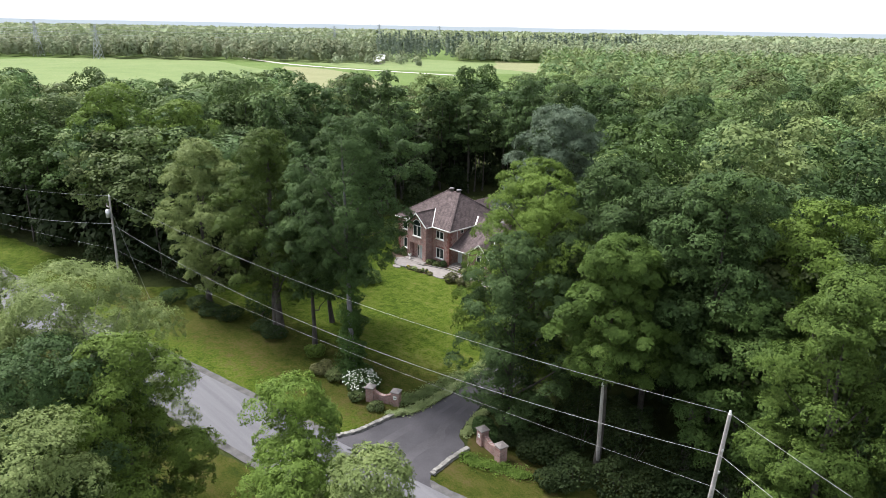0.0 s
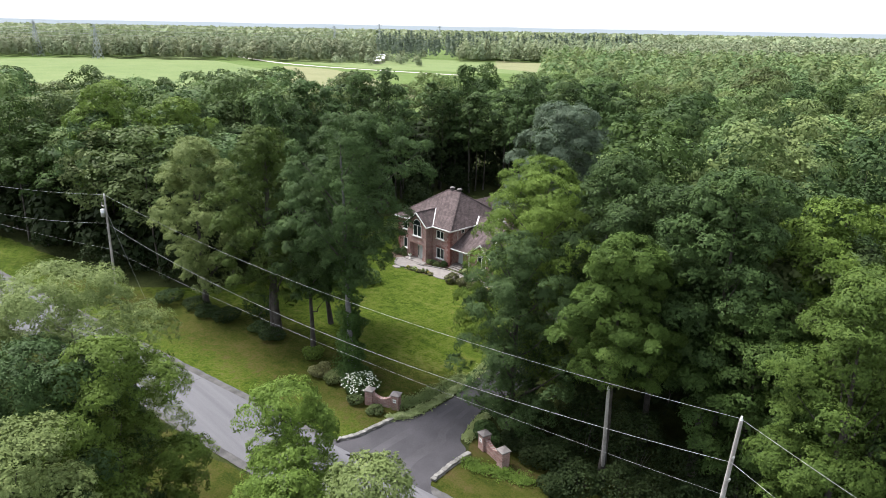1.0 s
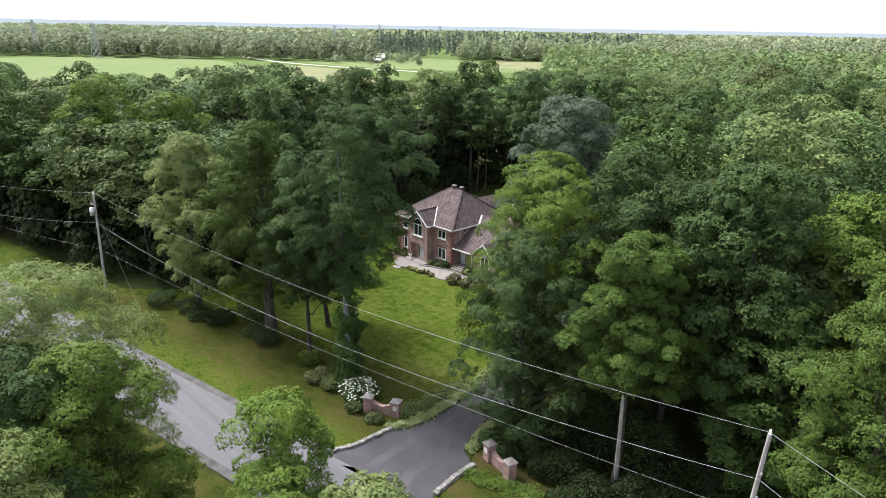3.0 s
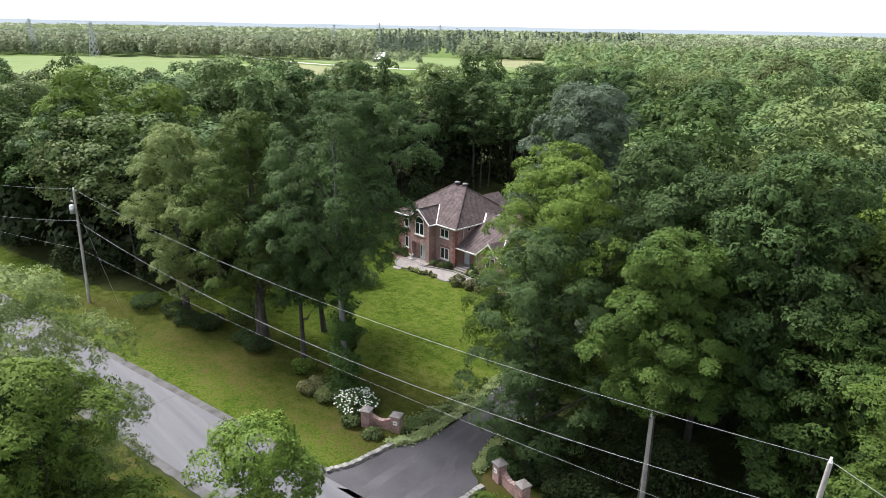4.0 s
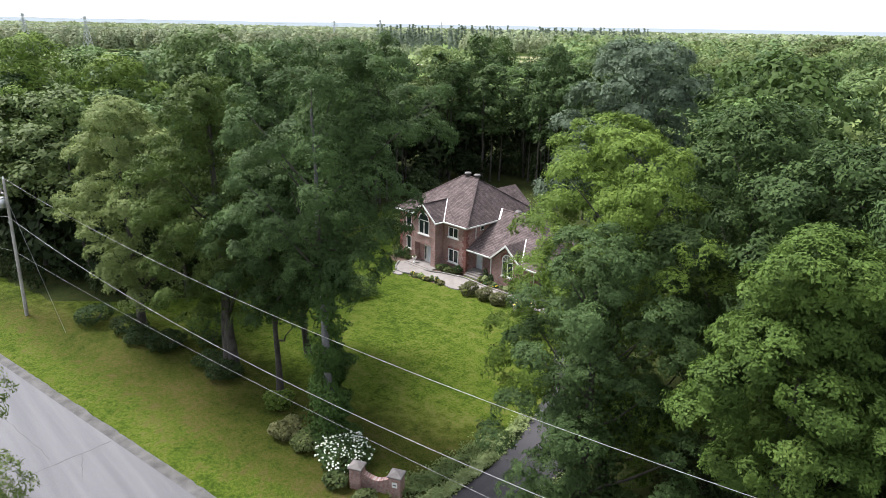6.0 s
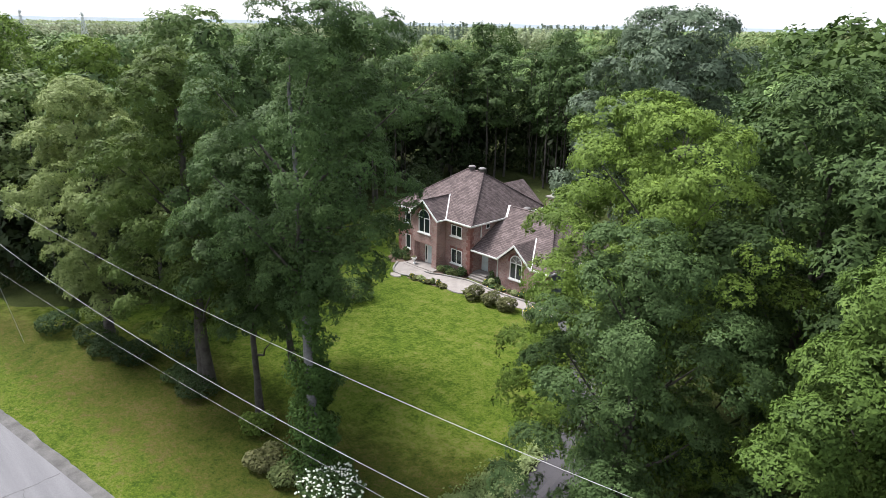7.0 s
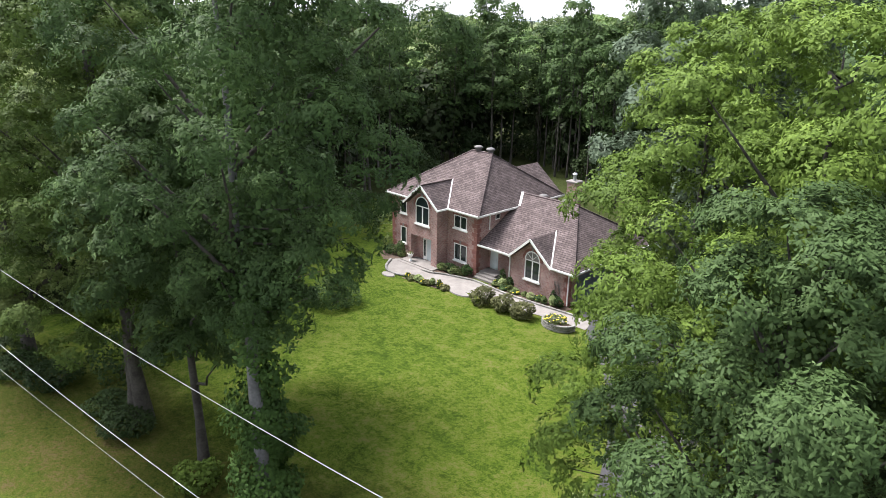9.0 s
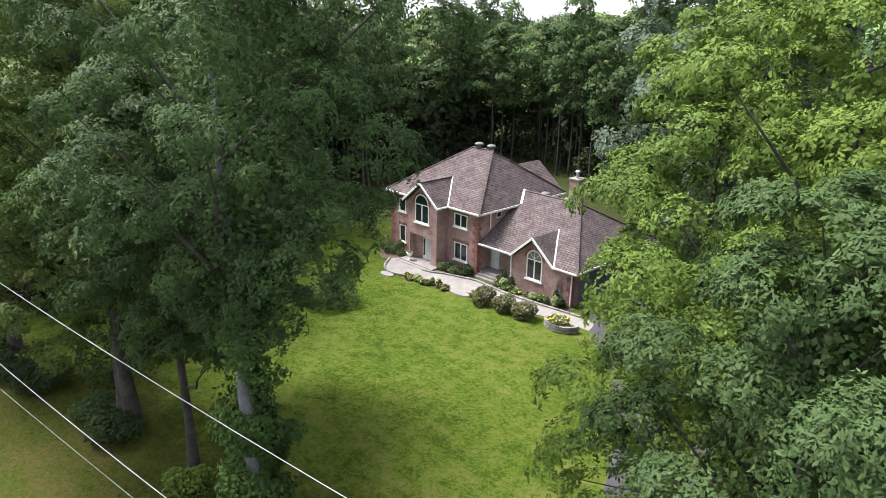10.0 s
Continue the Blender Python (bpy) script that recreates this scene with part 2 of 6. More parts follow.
M_GRAVEL = surface("shoulder_gravel", (0.056, 0.054, 0.053), (0.120, 0.117, 0.114), scale=1.2, fine=25, rough=0.95, bump=0.8)
M_DIRTROAD = surface("gravel_track", (0.42, 0.39, 0.34), (0.6, 0.57, 0.5), scale=0.05, fine=1, rough=0.95)
M_BRICK = masonry("red_brick", (0.235, 0.115, 0.100), (0.375, 0.225, 0.200), (0.38, 0.33, 0.31), 0.23, 0.075, 0.010)
M_QUOIN = surface("quoin_brick", (0.175, 0.072, 0.060), (0.27, 0.125, 0.105), scale=2, fine=18, per_piece=0.2)
M_SHINGLE = masonry("roof_shingles", (0.088, 0.067, 0.066), (0.142, 0.112, 0.109), (0.040, 0.031, 0.031), 0.32, 0.105, 0.012, rough=0.95, bump=0.8)
M_WHITE = surface("white_trim_paint", (0.68, 0.68, 0.66), (0.80, 0.80, 0.78), scale=2, rough=0.5, bump=0.05)
M_DOOR = surface("pale_blue_grey_paint", (0.52, 0.58, 0.60), (0.62, 0.68, 0.70), scale=2, rough=0.5, bump=0.05)
M_GARAGE = surface("slate_blue_door_paint", (0.12, 0.15, 0.19), (0.17, 0.20, 0.25), scale=2, rough=0.5, bump=0.05)
M_GLASS = glass("window_glass")
M_CURTAIN = surface("pale_curtain", (0.5, 0.55, 0.45), (0.62, 0.66, 0.56), scale=4, bump=0.1)
M_PAVER = surface("concrete_pavers", (0.176, 0.160, 0.148), (0.250, 0.230, 0.215), scale=1.2, fine=10, rough=0.9)
M_STONE = surface("grey_field_stone", (0.13, 0.126, 0.115), (0.27, 0.26, 0.24), scale=1.6, fine=14, bump=0.8, per_piece=0.2)
M_CAP = surface("cast_stone_cap", (0.15, 0.135, 0.13), (0.24, 0.22, 0.21), scale=2, fine=14)
M_SOIL = surface("garden_mulch", (0.06, 0.04, 0.03), (0.13, 0.09, 0.065), scale=3, fine=25, bump=0.9)
M_METAL = surface("galvanised_metal", (0.42, 0.43, 0.44), (0.58, 0.59, 0.60), scale=3, rough=0.4, metal=0.7, bump=0.1)
M_VENT = surface("grey_roof_vent", (0.10, 0.095, 0.092), (0.17, 0.16, 0.155), scale=3, rough=0.6, bump=0.1)
M_POLE = surface("weathered_pole_wood", (0.24, 0.225, 0.21), (0.42, 0.40, 0.38), scale=1.0, fine=8, rough=0.9)
M_WIRE = surface("bare_cable", (0.30, 0.30, 0.31), (0.40, 0.40, 0.41), scale=1, rough=0.5, metal=0.3, bump=0.0)
M_STEEL = surface("tower_steel", (0.30, 0.32, 0.34), (0.42, 0.44, 0.46), scale=0.2, rough=0.6, metal=0.2, bump=0.0)
M_BARK = surface("grey_bark", (0.033, 0.029, 0.025), (0.090, 0.081, 0.072), scale=1.5, fine=9, rough=0.95, bump=1.0)
M_GREYBARK = surface("blue_grey_bark", (0.075, 0.074, 0.078), (0.19, 0.185, 0.19), scale=1.5, fine=9, rough=0.95, bump=0.9)
M_PALEBARK = surface("pale_bark", (0.16, 0.15, 0.14), (0.34, 0.32, 0.30), scale=1.5, fine=9, rough=0.95, bump=0.8)
M_PETAL = surface("white_hydrangea_petals", (0.62, 0.66, 0.52), (0.86, 0.87, 0.80), scale=3, rough=0.7)
M_YELLOW = surface("yellow_petals", (0.55, 0.42, 0.03), (0.75, 0.62, 0.08), scale=3, rough=0.7)

L_DEEP = foliage("maple_leaves", (0.017, 0.032, 0.013), (0.061, 0.105, 0.033), (0.131, 0.193, 0.063), tree_var=0.15)
L_MAPLE = foliage("sugar_maple_leaves", (0.019, 0.037, 0.009), (0.056, 0.095, 0.024), (0.106, 0.152, 0.045), tree_var=0.12)
L_YELLOW = foliage("sunlit_maple_leaves", (0.039, 0.064, 0.014), (0.115, 0.181, 0.033), (0.207, 0.282, 0.062), tree_var=0.12)
L_PALE = foliage("silver_maple_leaves", (0.070, 0.100, 0.030), (0.169, 0.221, 0.075), (0.278, 0.325, 0.132), tree_var=0.12)
L_BRIGHT = foliage("young_maple_leaves", (0.024, 0.044, 0.010), (0.077, 0.124, 0.026), (0.146, 0.195, 0.052), tree_var=0.12)
L_ASH = foliage("ash_leaves", (0.038, 0.058, 0.037), (0.106, 0.147, 0.094), (0.184, 0.233, 0.162), tree_var=0.12)
L_OAK = foliage("oak_leaves", (0.019, 0.037, 0.013), (0.058, 0.100, 0.033), (0.108, 0.157, 0.068), tree_var=0.12)
L_WOOD = foliage("mixed_wood_leaves", (0.036, 0.060, 0.024), (0.127, 0.190, 0.067), (0.242, 0.316, 0.119), tree_var=0.42, leaf=0.2, kinds=0.35)
# Lifted and blued slightly: haze over the distant canopy, put into the colour.
L_CANOPY = foliage("distant_canopy_leaves", (0.043, 0.068, 0.030), (0.149, 0.213, 0.082), (0.288, 0.356, 0.149), tree_var=0.1, leaf=0.1, drift=0.12, kinds=0.42)
L_DARK = foliage("yew_leaves", (0.014, 0.028, 0.010), (0.034, 0.060, 0.020), (0.06, 0.095, 0.03), trans=0.15, tree_var=0.2)
L_IVY = foliage("ivy_leaves", (0.024, 0.048, 0.015), (0.056, 0.108, 0.026), (0.108, 0.179, 0.048), trans=0.2, tree_var=0.1)
L_SHRUB = foliage("garden_shrub_leaves", (0.05, 0.075, 0.025), (0.12, 0.16, 0.06), (0.20, 0.23, 0.10), tree_var=0.3)
L_RUST = foliage("reddish_shrub_leaves", (0.052, 0.057, 0.027), (0.121, 0.128, 0.054), (0.210, 0.211, 0.108), tree_var=0.25)
L_HOSTA = foliage("variegated_groundcover", (0.12, 0.16, 0.06), (0.26, 0.32, 0.14), (0.45, 0.48, 0.30), tree_var=0.2)
# Far leaves and needles paled: distance haze put into their base colours.
L_FAR = foliage("hazed_far_wood_leaves", (0.126, 0.158, 0.090), (0.234, 0.279, 0.158), (0.324, 0.360, 0.225), tree_var=0.2, leaf=0.1, drift=0.06, kinds=0.4)
L_CONIFER = foliage("hazed_far_conifer_needles", (0.085, 0.115, 0.085), (0.150, 0.185, 0.135), (0.21, 0.25, 0.18), tree_var=0.2, leaf=0.1, drift=0.06)

# Leaf colour darkened to stand for deep shade under the trees.
L_SHADE = foliage("shade_darkened_leaves", (0.011, 0.020, 0.008), (0.028, 0.046, 0.015), (0.051, 0.073, 0.027), trans=0.2, tree_var=0.25)


# Emission only: the distant strip glows in a painted haze colour.
def horizon_glow(name, colour, power):
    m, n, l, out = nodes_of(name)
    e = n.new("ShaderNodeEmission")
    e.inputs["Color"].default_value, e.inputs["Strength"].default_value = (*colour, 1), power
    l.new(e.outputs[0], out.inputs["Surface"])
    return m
M_HORIZON = horizon_glow("glowing_haze_backdrop", (0.52, 0.60, 0.68), 0.62)

# ---- building tools ----
def mesh_np(name, verts, faces, material, smooth=False, normals=None, crisp=0.5):
    """A mesh from arrays; faces all of one corner count. normals: one soft shading direction for each corner point."""
    verts, faces = np.asarray(verts, np.float32), np.asarray(faces, np.int32)
    if normals is not None:
        a, b, c = (verts[faces[:, i]] for i in range(3))
        g = np.cross(b - a, c - a)
        g /= np.linalg.norm(g, axis=1, keepdims=True) + 1e-9
        away = (g * normals[faces[:, 0]]).sum(1) < 0
        faces[away] = faces[away][:, ::-1]
        g[away] *= -1
        soft = np.zeros_like(verts)
        soft[faces.ravel()] = np.repeat(g, faces.shape[1], axis=0)
        normals = normals * 0.7 + soft * crisp
        normals /= np.linalg.norm(normals, axis=1, keepdims=True) + 1e-9
    me = bpy.data.meshes.new(name)
    k = faces.shape[1]
    me.vertices.add(len(verts))
    me.vertices.foreach_set("co", verts.ravel())
    me.loops.add(faces.size)
    me.loops.foreach_set("vertex_index", faces.ravel())
    me.polygons.add(len(faces))
    me.polygons.foreach_set("loop_start", np.arange(0, faces.size, k, dtype=np.int32))
    me.polygons.foreach_set("loop_total", np.full(len(faces), k, np.int32))
    me.polygons.foreach_set("use_smooth", np.full(len(faces), smooth))
    me.materials.append(material)
    me.update(calc_edges=True)
    if normals is not None:
        me.polygons.foreach_set("use_smooth", np.full(len(faces), True))
        me.normals_split_custom_set_from_vertices(normals)
    return me


def part(name, bm, material, parent=None, label="", smooth=False):
    """Links a bmesh as one mesh object under a thing or a part."""
    me = bpy.data.meshes.new(name)
    bm.normal_update()
    bm.to_mesh(me)
    bm.free()
    me.materials.append(material)
    if smooth:
        for f in me.polygons:
            f.use_smooth = True
    ob = new(name, me)
    if parent:
        ob.parent = parent
    if label:
        tagged(ob, label)
    return ob


def part_me(name, me, parent=None, label=""):
    ob = new(name, me)
    if parent:
        ob.parent = parent
    if label:
        tagged(ob, label)
    return ob


def root(name, label, category, at=(0, 0, 0), group="", turn=0.0):
    e = new(name)
    e.empty_display_size = 0.3
    e.matrix_basis = pose(*at, 0, 0, turn)
    return tagged(e, label, category, group)


def box(bm, x0, x1, y0, y1, z0, z1, bevel=0.0):
    m = Matrix.LocRotScale(((x0 + x1) / 2, (y0 + y1) / 2, (z0 + z1) / 2), None, (abs(x1 - x0), abs(y1 - y0), abs(z1 - z0)))
    got = bmesh.ops.create_cube(bm, size=1, matrix=m)
    if bevel:
        edges = list({e for v in got["verts"] for e in v.link_edges})
        bmesh.ops.bevel(bm, geom=edges, offset=bevel, segments=1, affect="EDGES")
    return bm


def boxes(*rows, bevel=0.0):
    bm = bmesh.new()
    for r in rows:
        box(bm, *r, bevel=bevel)
    return bm


def prism(bm, outline, axis, a, b):
    """Extrudes a closed outline, given in the two other axes, along axis from a to b."""
    def at(p, v):
        q = list(p)
        q.insert("xyz".index(axis), v)
        return bm.verts.new(q)
    lo, hi = [at(p, a) for p in outline], [at(p, b) for p in outline]
    n = len(outline)
    bm.faces.new(lo[::-1])
    bm.faces.new(hi)
    for i in range(n):
        bm.faces.new((lo[i], lo[(i + 1) % n], hi[(i + 1) % n], hi[i]))
    bmesh.ops.recalc_face_normals(bm, faces=bm.faces[:])
    return bm


def slab(bm, corners, thick):
    """A flat plate under the given corners, thick downwards."""
    top = [bm.verts.new(c) for c in corners]
    low = [bm.verts.new((c[0], c[1], c[2] - thick)) for c in corners]
    bm.faces.new(top)
    bm.faces.new(low[::-1])
    n = len(corners)
    for i in range(n):
        bm.faces.new((top[i], low[i], low[(i + 1) % n], top[(i + 1) % n]))
    bmesh.ops.recalc_face_normals(bm, faces=bm.faces[:])
    return bm


def bar(bm, a, b, w, d=None):
    """A square bar from a to b."""
    a, b, d = Vector(a), Vector(b), d or w
    m = look((a + b) / 2, b).to_3x3().to_4x4()
    m.translation = (a + b) / 2
    bmesh.ops.create_cube(bm, size=1, matrix=m @ Matrix.Diagonal((w, d, (b - a).length, 1)))
    return bm


def tube_np(points, radii, sides=7):
    pts = np.asarray(points, float)
    n = len(pts)
    d = np.gradient(pts, axis=0)
    d /= np.linalg.norm(d, axis=1, keepdims=True) + 1e-9
    ref = np.where(np.abs(d[:, 2:3]) > 0.9, [[1.0, 0, 0]], [[0, 0, 1.0]])
    u = np.cross(d, ref)
    u /= np.linalg.norm(u, axis=1, keepdims=True) + 1e-9
    v = np.cross(d, u)
    a = np.arange(sides) * 2 * np.pi / sides
    ring = pts[:, None] + np.asarray(radii, float)[:, None, None] * (np.cos(a)[None, :, None] * u[:, None] + np.sin(a)[None, :, None] * v[:, None])
    faces = []
    for i in range(n - 1):
        for j in range(sides):
            k = (j + 1) % sides
            faces.append((i * sides + j, i * sides + k, (i + 1) * sides + k, (i + 1) * sides + j))
    return ring.reshape(-1, 3), np.array(faces)


def joined(pieces):
    vs, fs, k = [], [], 0
    for v, f in pieces:
        vs.append(v)
        fs.append(f + k)
        k += len(v)
    return np.concatenate(vs), np.concatenate(fs)


def leaves_np(pos, nor, size, rng, width=0.5, fold=0.18, spray=1, tri=False):
    """Folded pointed leaves at pos, facing nor; spray: how many radiate from each place."""
    m = len(pos)
    ref = rng.normal(size=(m, 3))
    t = np.cross(nor, ref)
    t /= np.linalg.norm(t, axis=1, keepdims=True) + 1e-9
    b = np.cross(nor, t)
    if spray > 1:
        a = rng.random(m * spray) * 2 * np.pi
        pos, nor, t, b = (np.repeat(q, spray, axis=0) for q in (pos, nor, t, b))
        t, b = t * np.cos(a)[:, None] + b * np.sin(a)[:, None], b * np.cos(a)[:, None] - t * np.sin(a)[:, None]
        pos = pos + t * size * (1.15 * rng.random((m * spray, 1)) ** 0.6) + nor * size * rng.normal(size=(m * spray, 1)) * 0.25
        tilt = rng.normal(size=(m * spray, 2)) * 0.28 - [0.16, 0.0]
        t = t + b * rng.normal(size=(m * spray, 1)) * 0.7 + nor * tilt[:, :1]
        b = np.cross(nor, t) + nor * tilt[:, 1:]
        t /= np.linalg.norm(t, axis=1, keepdims=True)
        b /= np.linalg.norm(b, axis=1, keepdims=True)
    n = len(pos)
    s = (size * (0.6 + 0.8 * rng.random(n)))[:, None] / 2
    droop = nor * s
    if tri:
        t = t * np.where(rng.random(n) < 0.5, 1.0, -1.0)[:, None]
        v = np.stack([pos - t * s * 0.7 + b * s * 2 * width, pos + t * s * 1.15 - droop * fold, pos - t * s * 0.7 - b * s * 2 * width], 1).reshape(-1, 3)
        return v, np.arange(3 * n).reshape(-1, 3)
    v = np.stack([pos - t * s, pos + b * s * 2 * width - droop * fold * 2, pos + t * s - droop * fold, pos - b * s * 2 * width - droop * fold * 2], 1).reshape(-1, 3)
    i = np.arange(n)[:, None] * 4
    f = np.concatenate([i + [0, 1, 2], i + [0, 2, 3]], 0)
    return v, f


def crown_points(lobes, count, rng, tuft=0.5, low=-0.3, jitter=0.25, inner=0.8):
    """Points over tufts that sit on the outer faces of a heap of boughs (x, y, z, r, rz), with directions that follow bough and tuft."""
    q = np.asarray(lobes, float)
    per = np.maximum(5, (q[:, 3] / tuft) ** 2 * 2.6).astype(int)
    i = np.repeat(np.arange(len(q)), per)
    way = np.column_stack([q[:, 0], q[:, 1], 0.0 * q[:, 0]])
    way /= np.linalg.norm(way, axis=1, keepdims=True) + 0.8
    d = rng.normal(size=(len(i), 3)) + way[i] * 0.55 + [0, 0, 0.45]
    d /= np.linalg.norm(d, axis=1, keepdims=True)
    d[:, 2] = np.where(d[:, 2] < low, -d[:, 2], d[:, 2])
    rad = q[i][:, [3, 3, 4]]
    c = q[i, :3] + d * rad * rng.uniform(0.82, 1.06, (len(i), 1))
    buried = np.zeros(len(i), bool)
    for k, o in enumerate(q):
        buried |= ((((c - o[:3]) / o[[3, 3, 4]]) ** 2).sum(1) < inner ** 2) & (i != k)
    c, d, rad = c[~buried], d[~buried], rad[~buried]
    big = tuft * rng.uniform(0.6, 1.35, len(c))
    j = rng.choice(len(c), count, p=big ** 2 / (big ** 2).sum())
    e = rng.normal(size=(count, 3))
    e /= np.linalg.norm(e, axis=1, keepdims=True)
    axis = d[j] * 0.6 + [0, 0, 0.5]
    axis /= np.linalg.norm(axis, axis=1, keepdims=True)
    below = (e * axis).sum(1)
    e = np.where((below < -0.1)[:, None], e - 2 * below[:, None] * axis, e)
    reach = np.where(rng.random(count) < 0.07, rng.uniform(0.9, 1.45, count), rng.uniform(0.86, 1.03, count))
    p = c[j] + e * (big[j] * reach)[:, None] * [1, 1, 0.75]
    nl = d[j] / rad[j]
    nl /= np.linalg.norm(nl, axis=1, keepdims=True)
    nor = nl * 0.65 + e * 0.55 + rng.normal(size=e.shape) * jitter + [0, 0, 0.2]
    nor /= np.linalg.norm(nor, axis=1, keepdims=True)
    return p, nor


def lobed_points(lobes, count, rng, low=-0.55, inner=0.72, shell=(0.72, 1.08), core=None):
    """Points and outward directions over a heap of flattened lobes (x, y, z, r, rz)."""
    lobes = np.asarray(lobes, float)
    w = lobes[:, 3] ** 2
    k = rng.choice(len(lobes), int(count * 2.2), p=w / w.sum())
    d = rng.normal(size=(len(k), 3))
    d /= np.linalg.norm(d, axis=1, keepdims=True)
    flip = d[:, 2] < low
    d[flip, 2] *= -1
    rad = lobes[k][:, [3, 3, 4]]
    p = lobes[k, :3] + d * rad * (shell[0] + (shell[1] - shell[0]) * rng.random((len(k), 1)) ** 0.7)
    keep = np.ones(len(k), bool)
    for q in (lobes if core is None else np.asarray(core, float)):
        inside = (((p - q[:3]) / [q[3], q[3], q[4]]) ** 2).sum(1) < inner ** 2
        keep &= ~inside
    p, d = p[keep][:count], (d / rad)[keep][:count]
    d /= np.linalg.norm(d, axis=1, keepdims=True)
    nor = d * 0.8 + rng.normal(size=d.shape) * 0.5 + [0, 0, 0.4]
    nor /= np.linalg.norm(nor, axis=1, keepdims=True)
    return p, nor


def crown_profile(u, shape):
    """How wide a crown is at the part u of its height: widest low at shape under 1, high over 1."""
    return max(0.1, math.sin(math.pi * min(1.0, (u * 0.86 + 0.11)) ** shape)) ** 0.62


def crown_lobes(rng, z0, z1, radius, n, shape=1.0, flat=0.75, lobe=0.27, lean=(0, 0)):
    """Boughs laid over the outside of an uneven crown from z0 to z1."""
    out = []
    turn = rng.uniform(0, 6.28, 3)
    for i in range(n):
        u = ((i + rng.uniform(0.1, 0.9)) / n) ** 0.92
        a = i * 2.39996 + rng.uniform(-0.5, 0.5)
        uneven = 1 + 0.13 * math.sin(a + turn[0] + 2 * u) + 0.10 * math.sin(2 * a + turn[1]) + 0.07 * math.sin(3 * a + turn[2] + 5 * u)
        r = radius * lobe * rng.uniform(0.68, 1.3)
        rho = max(0.0, radius * crown_profile(u, shape) * uneven * rng.uniform(0.66, 1.12) - r * 0.7) * (0.5 if i % 5 == 2 else 1.0)
        z = min(z0 + (z1 - z0) * u + rng.uniform(-0.5, 0.5), z1 - r * flat * rng.uniform(0.9, 1.5))
        out.append((rho * math.cos(a) + lean[0] * u, rho * math.sin(a) + lean[1] * u, z, r, r * flat))
    return out


def trunk_np(rng, height, r0, bend=0.3, sides=8, steps=7):
    zs = np.linspace(0, height, steps)
    off = np.cumsum(rng.normal(size=(steps, 2)) * bend * height / 60, axis=0)
    off[0] = 0
    rad = r0 * (1 - 0.82 * zs / height)
    rad[0] *= 1.35
    return tube_np(np.column_stack([off, zs]), rad, sides), np.column_stack([off, zs])


def tree(name, label, at, h, r, z0, leaf_mat, count, size, seed, bark=None, lobes_n=62, shape=1.0, flat=0.72, lobe=0.235, lean=(0, 0), r0=None, limbs=9, stems=((0, 0),), group="", category="tree", width=0.24, spray=6, tuft=0.5, tri=True, inner=2600, extra=(), jitter=0.25):
    """A tree: tapered trunk, limbs, and a crown of leafy tufts on separate boughs round a shaded inside; extra: single boughs of its own."""
    rng = np.random.default_rng(seed)
    top = root(name, label, category, at, group)
    lobes = crown_lobes(rng, z0, h, r, lobes_n, shape, flat, lobe, lean) + [(*q[:3], q[3], q[3] * flat) for q in extra]
    r0 = r0 or h * 0.014
    for sx, sy in stems:
        (v, f), axis = trunk_np(rng, h * 0.86, r0)
        part_me("trunk", mesh_np("trunk", v + [sx, sy, 0], f, bark or M_BARK, True), top)
    chosen = list(rng.choice(lobes_n, min(limbs, lobes_n), replace=False)) + list(range(lobes_n, len(lobes)))
    for i in chosen if limbs else []:
        q = lobes[i]
        zb = max(z0 * 0.8, q[2] - math.hypot(q[0], q[1]) * 0.9 - 0.6) if i < lobes_n else q[2] - 0.2
        base = [np.interp(zb, axis[:, 2], axis[:, 0]), np.interp(zb, axis[:, 2], axis[:, 1]), zb]
        mid = [base[0] * 0.5 + q[0] * 0.5, base[1] * 0.5 + q[1] * 0.5, zb * 0.45 + q[2] * 0.55 - 0.3]
        rb = r0 * (0.42 if i < lobes_n else 0.22) * (1 - 0.6 * zb / h)
        bent = [(base[c] + mid[c]) / 2 + rng.uniform(-0.25, 0.25) for c in range(3)]
        v, f = tube_np([base, bent, mid, q[:3]], [rb, rb * 0.8, rb * 0.55, rb * 0.2], 5)
        part_me("limb", mesh_np("limb", v, f, M_PALEBARK if bark is M_PALEBARK else M_BARK, True), top)
    p, nor = crown_points(lobes, count // spray, rng, tuft, jitter=jitter)
    out = [leaves_np(p, nor, size * (1.36 if tri else 1.15), rng, width, 0.18, spray, tri)]
    k = inner
    u = rng.random(k)
    a = rng.random(k) * 2 * np.pi
    rho = r * np.array([crown_profile(x, shape) for x in u]) * rng.uniform(0.12, 0.5, k)
    inn = np.column_stack([np.cos(a), np.sin(a), 0.5 + 0 * a]) + rng.normal(size=(k, 3)) * 0.4
    inn /= np.linalg.norm(inn, axis=1, keepdims=True)
    heart = np.column_stack([rho * np.cos(a) + lean[0] * u, rho * np.sin(a) + lean[1] * u, z0 + (h - z0) * (0.04 + 0.86 * u)])
    out.append(leaves_np(heart, inn, max(0.17, size * 1.5), rng, 0.34, 0.18, 1, tri))
    v, f = joined(out)
    c = 3 if tri else 4
    soft = np.concatenate([np.repeat(nor, spray * c, axis=0), np.repeat(inn, c, axis=0)])
    part_me("crown", mesh_np("crown", v, f, leaf_mat, normals=soft, crisp=0.5 if size < 0.16 else 0.32), top)
    return top


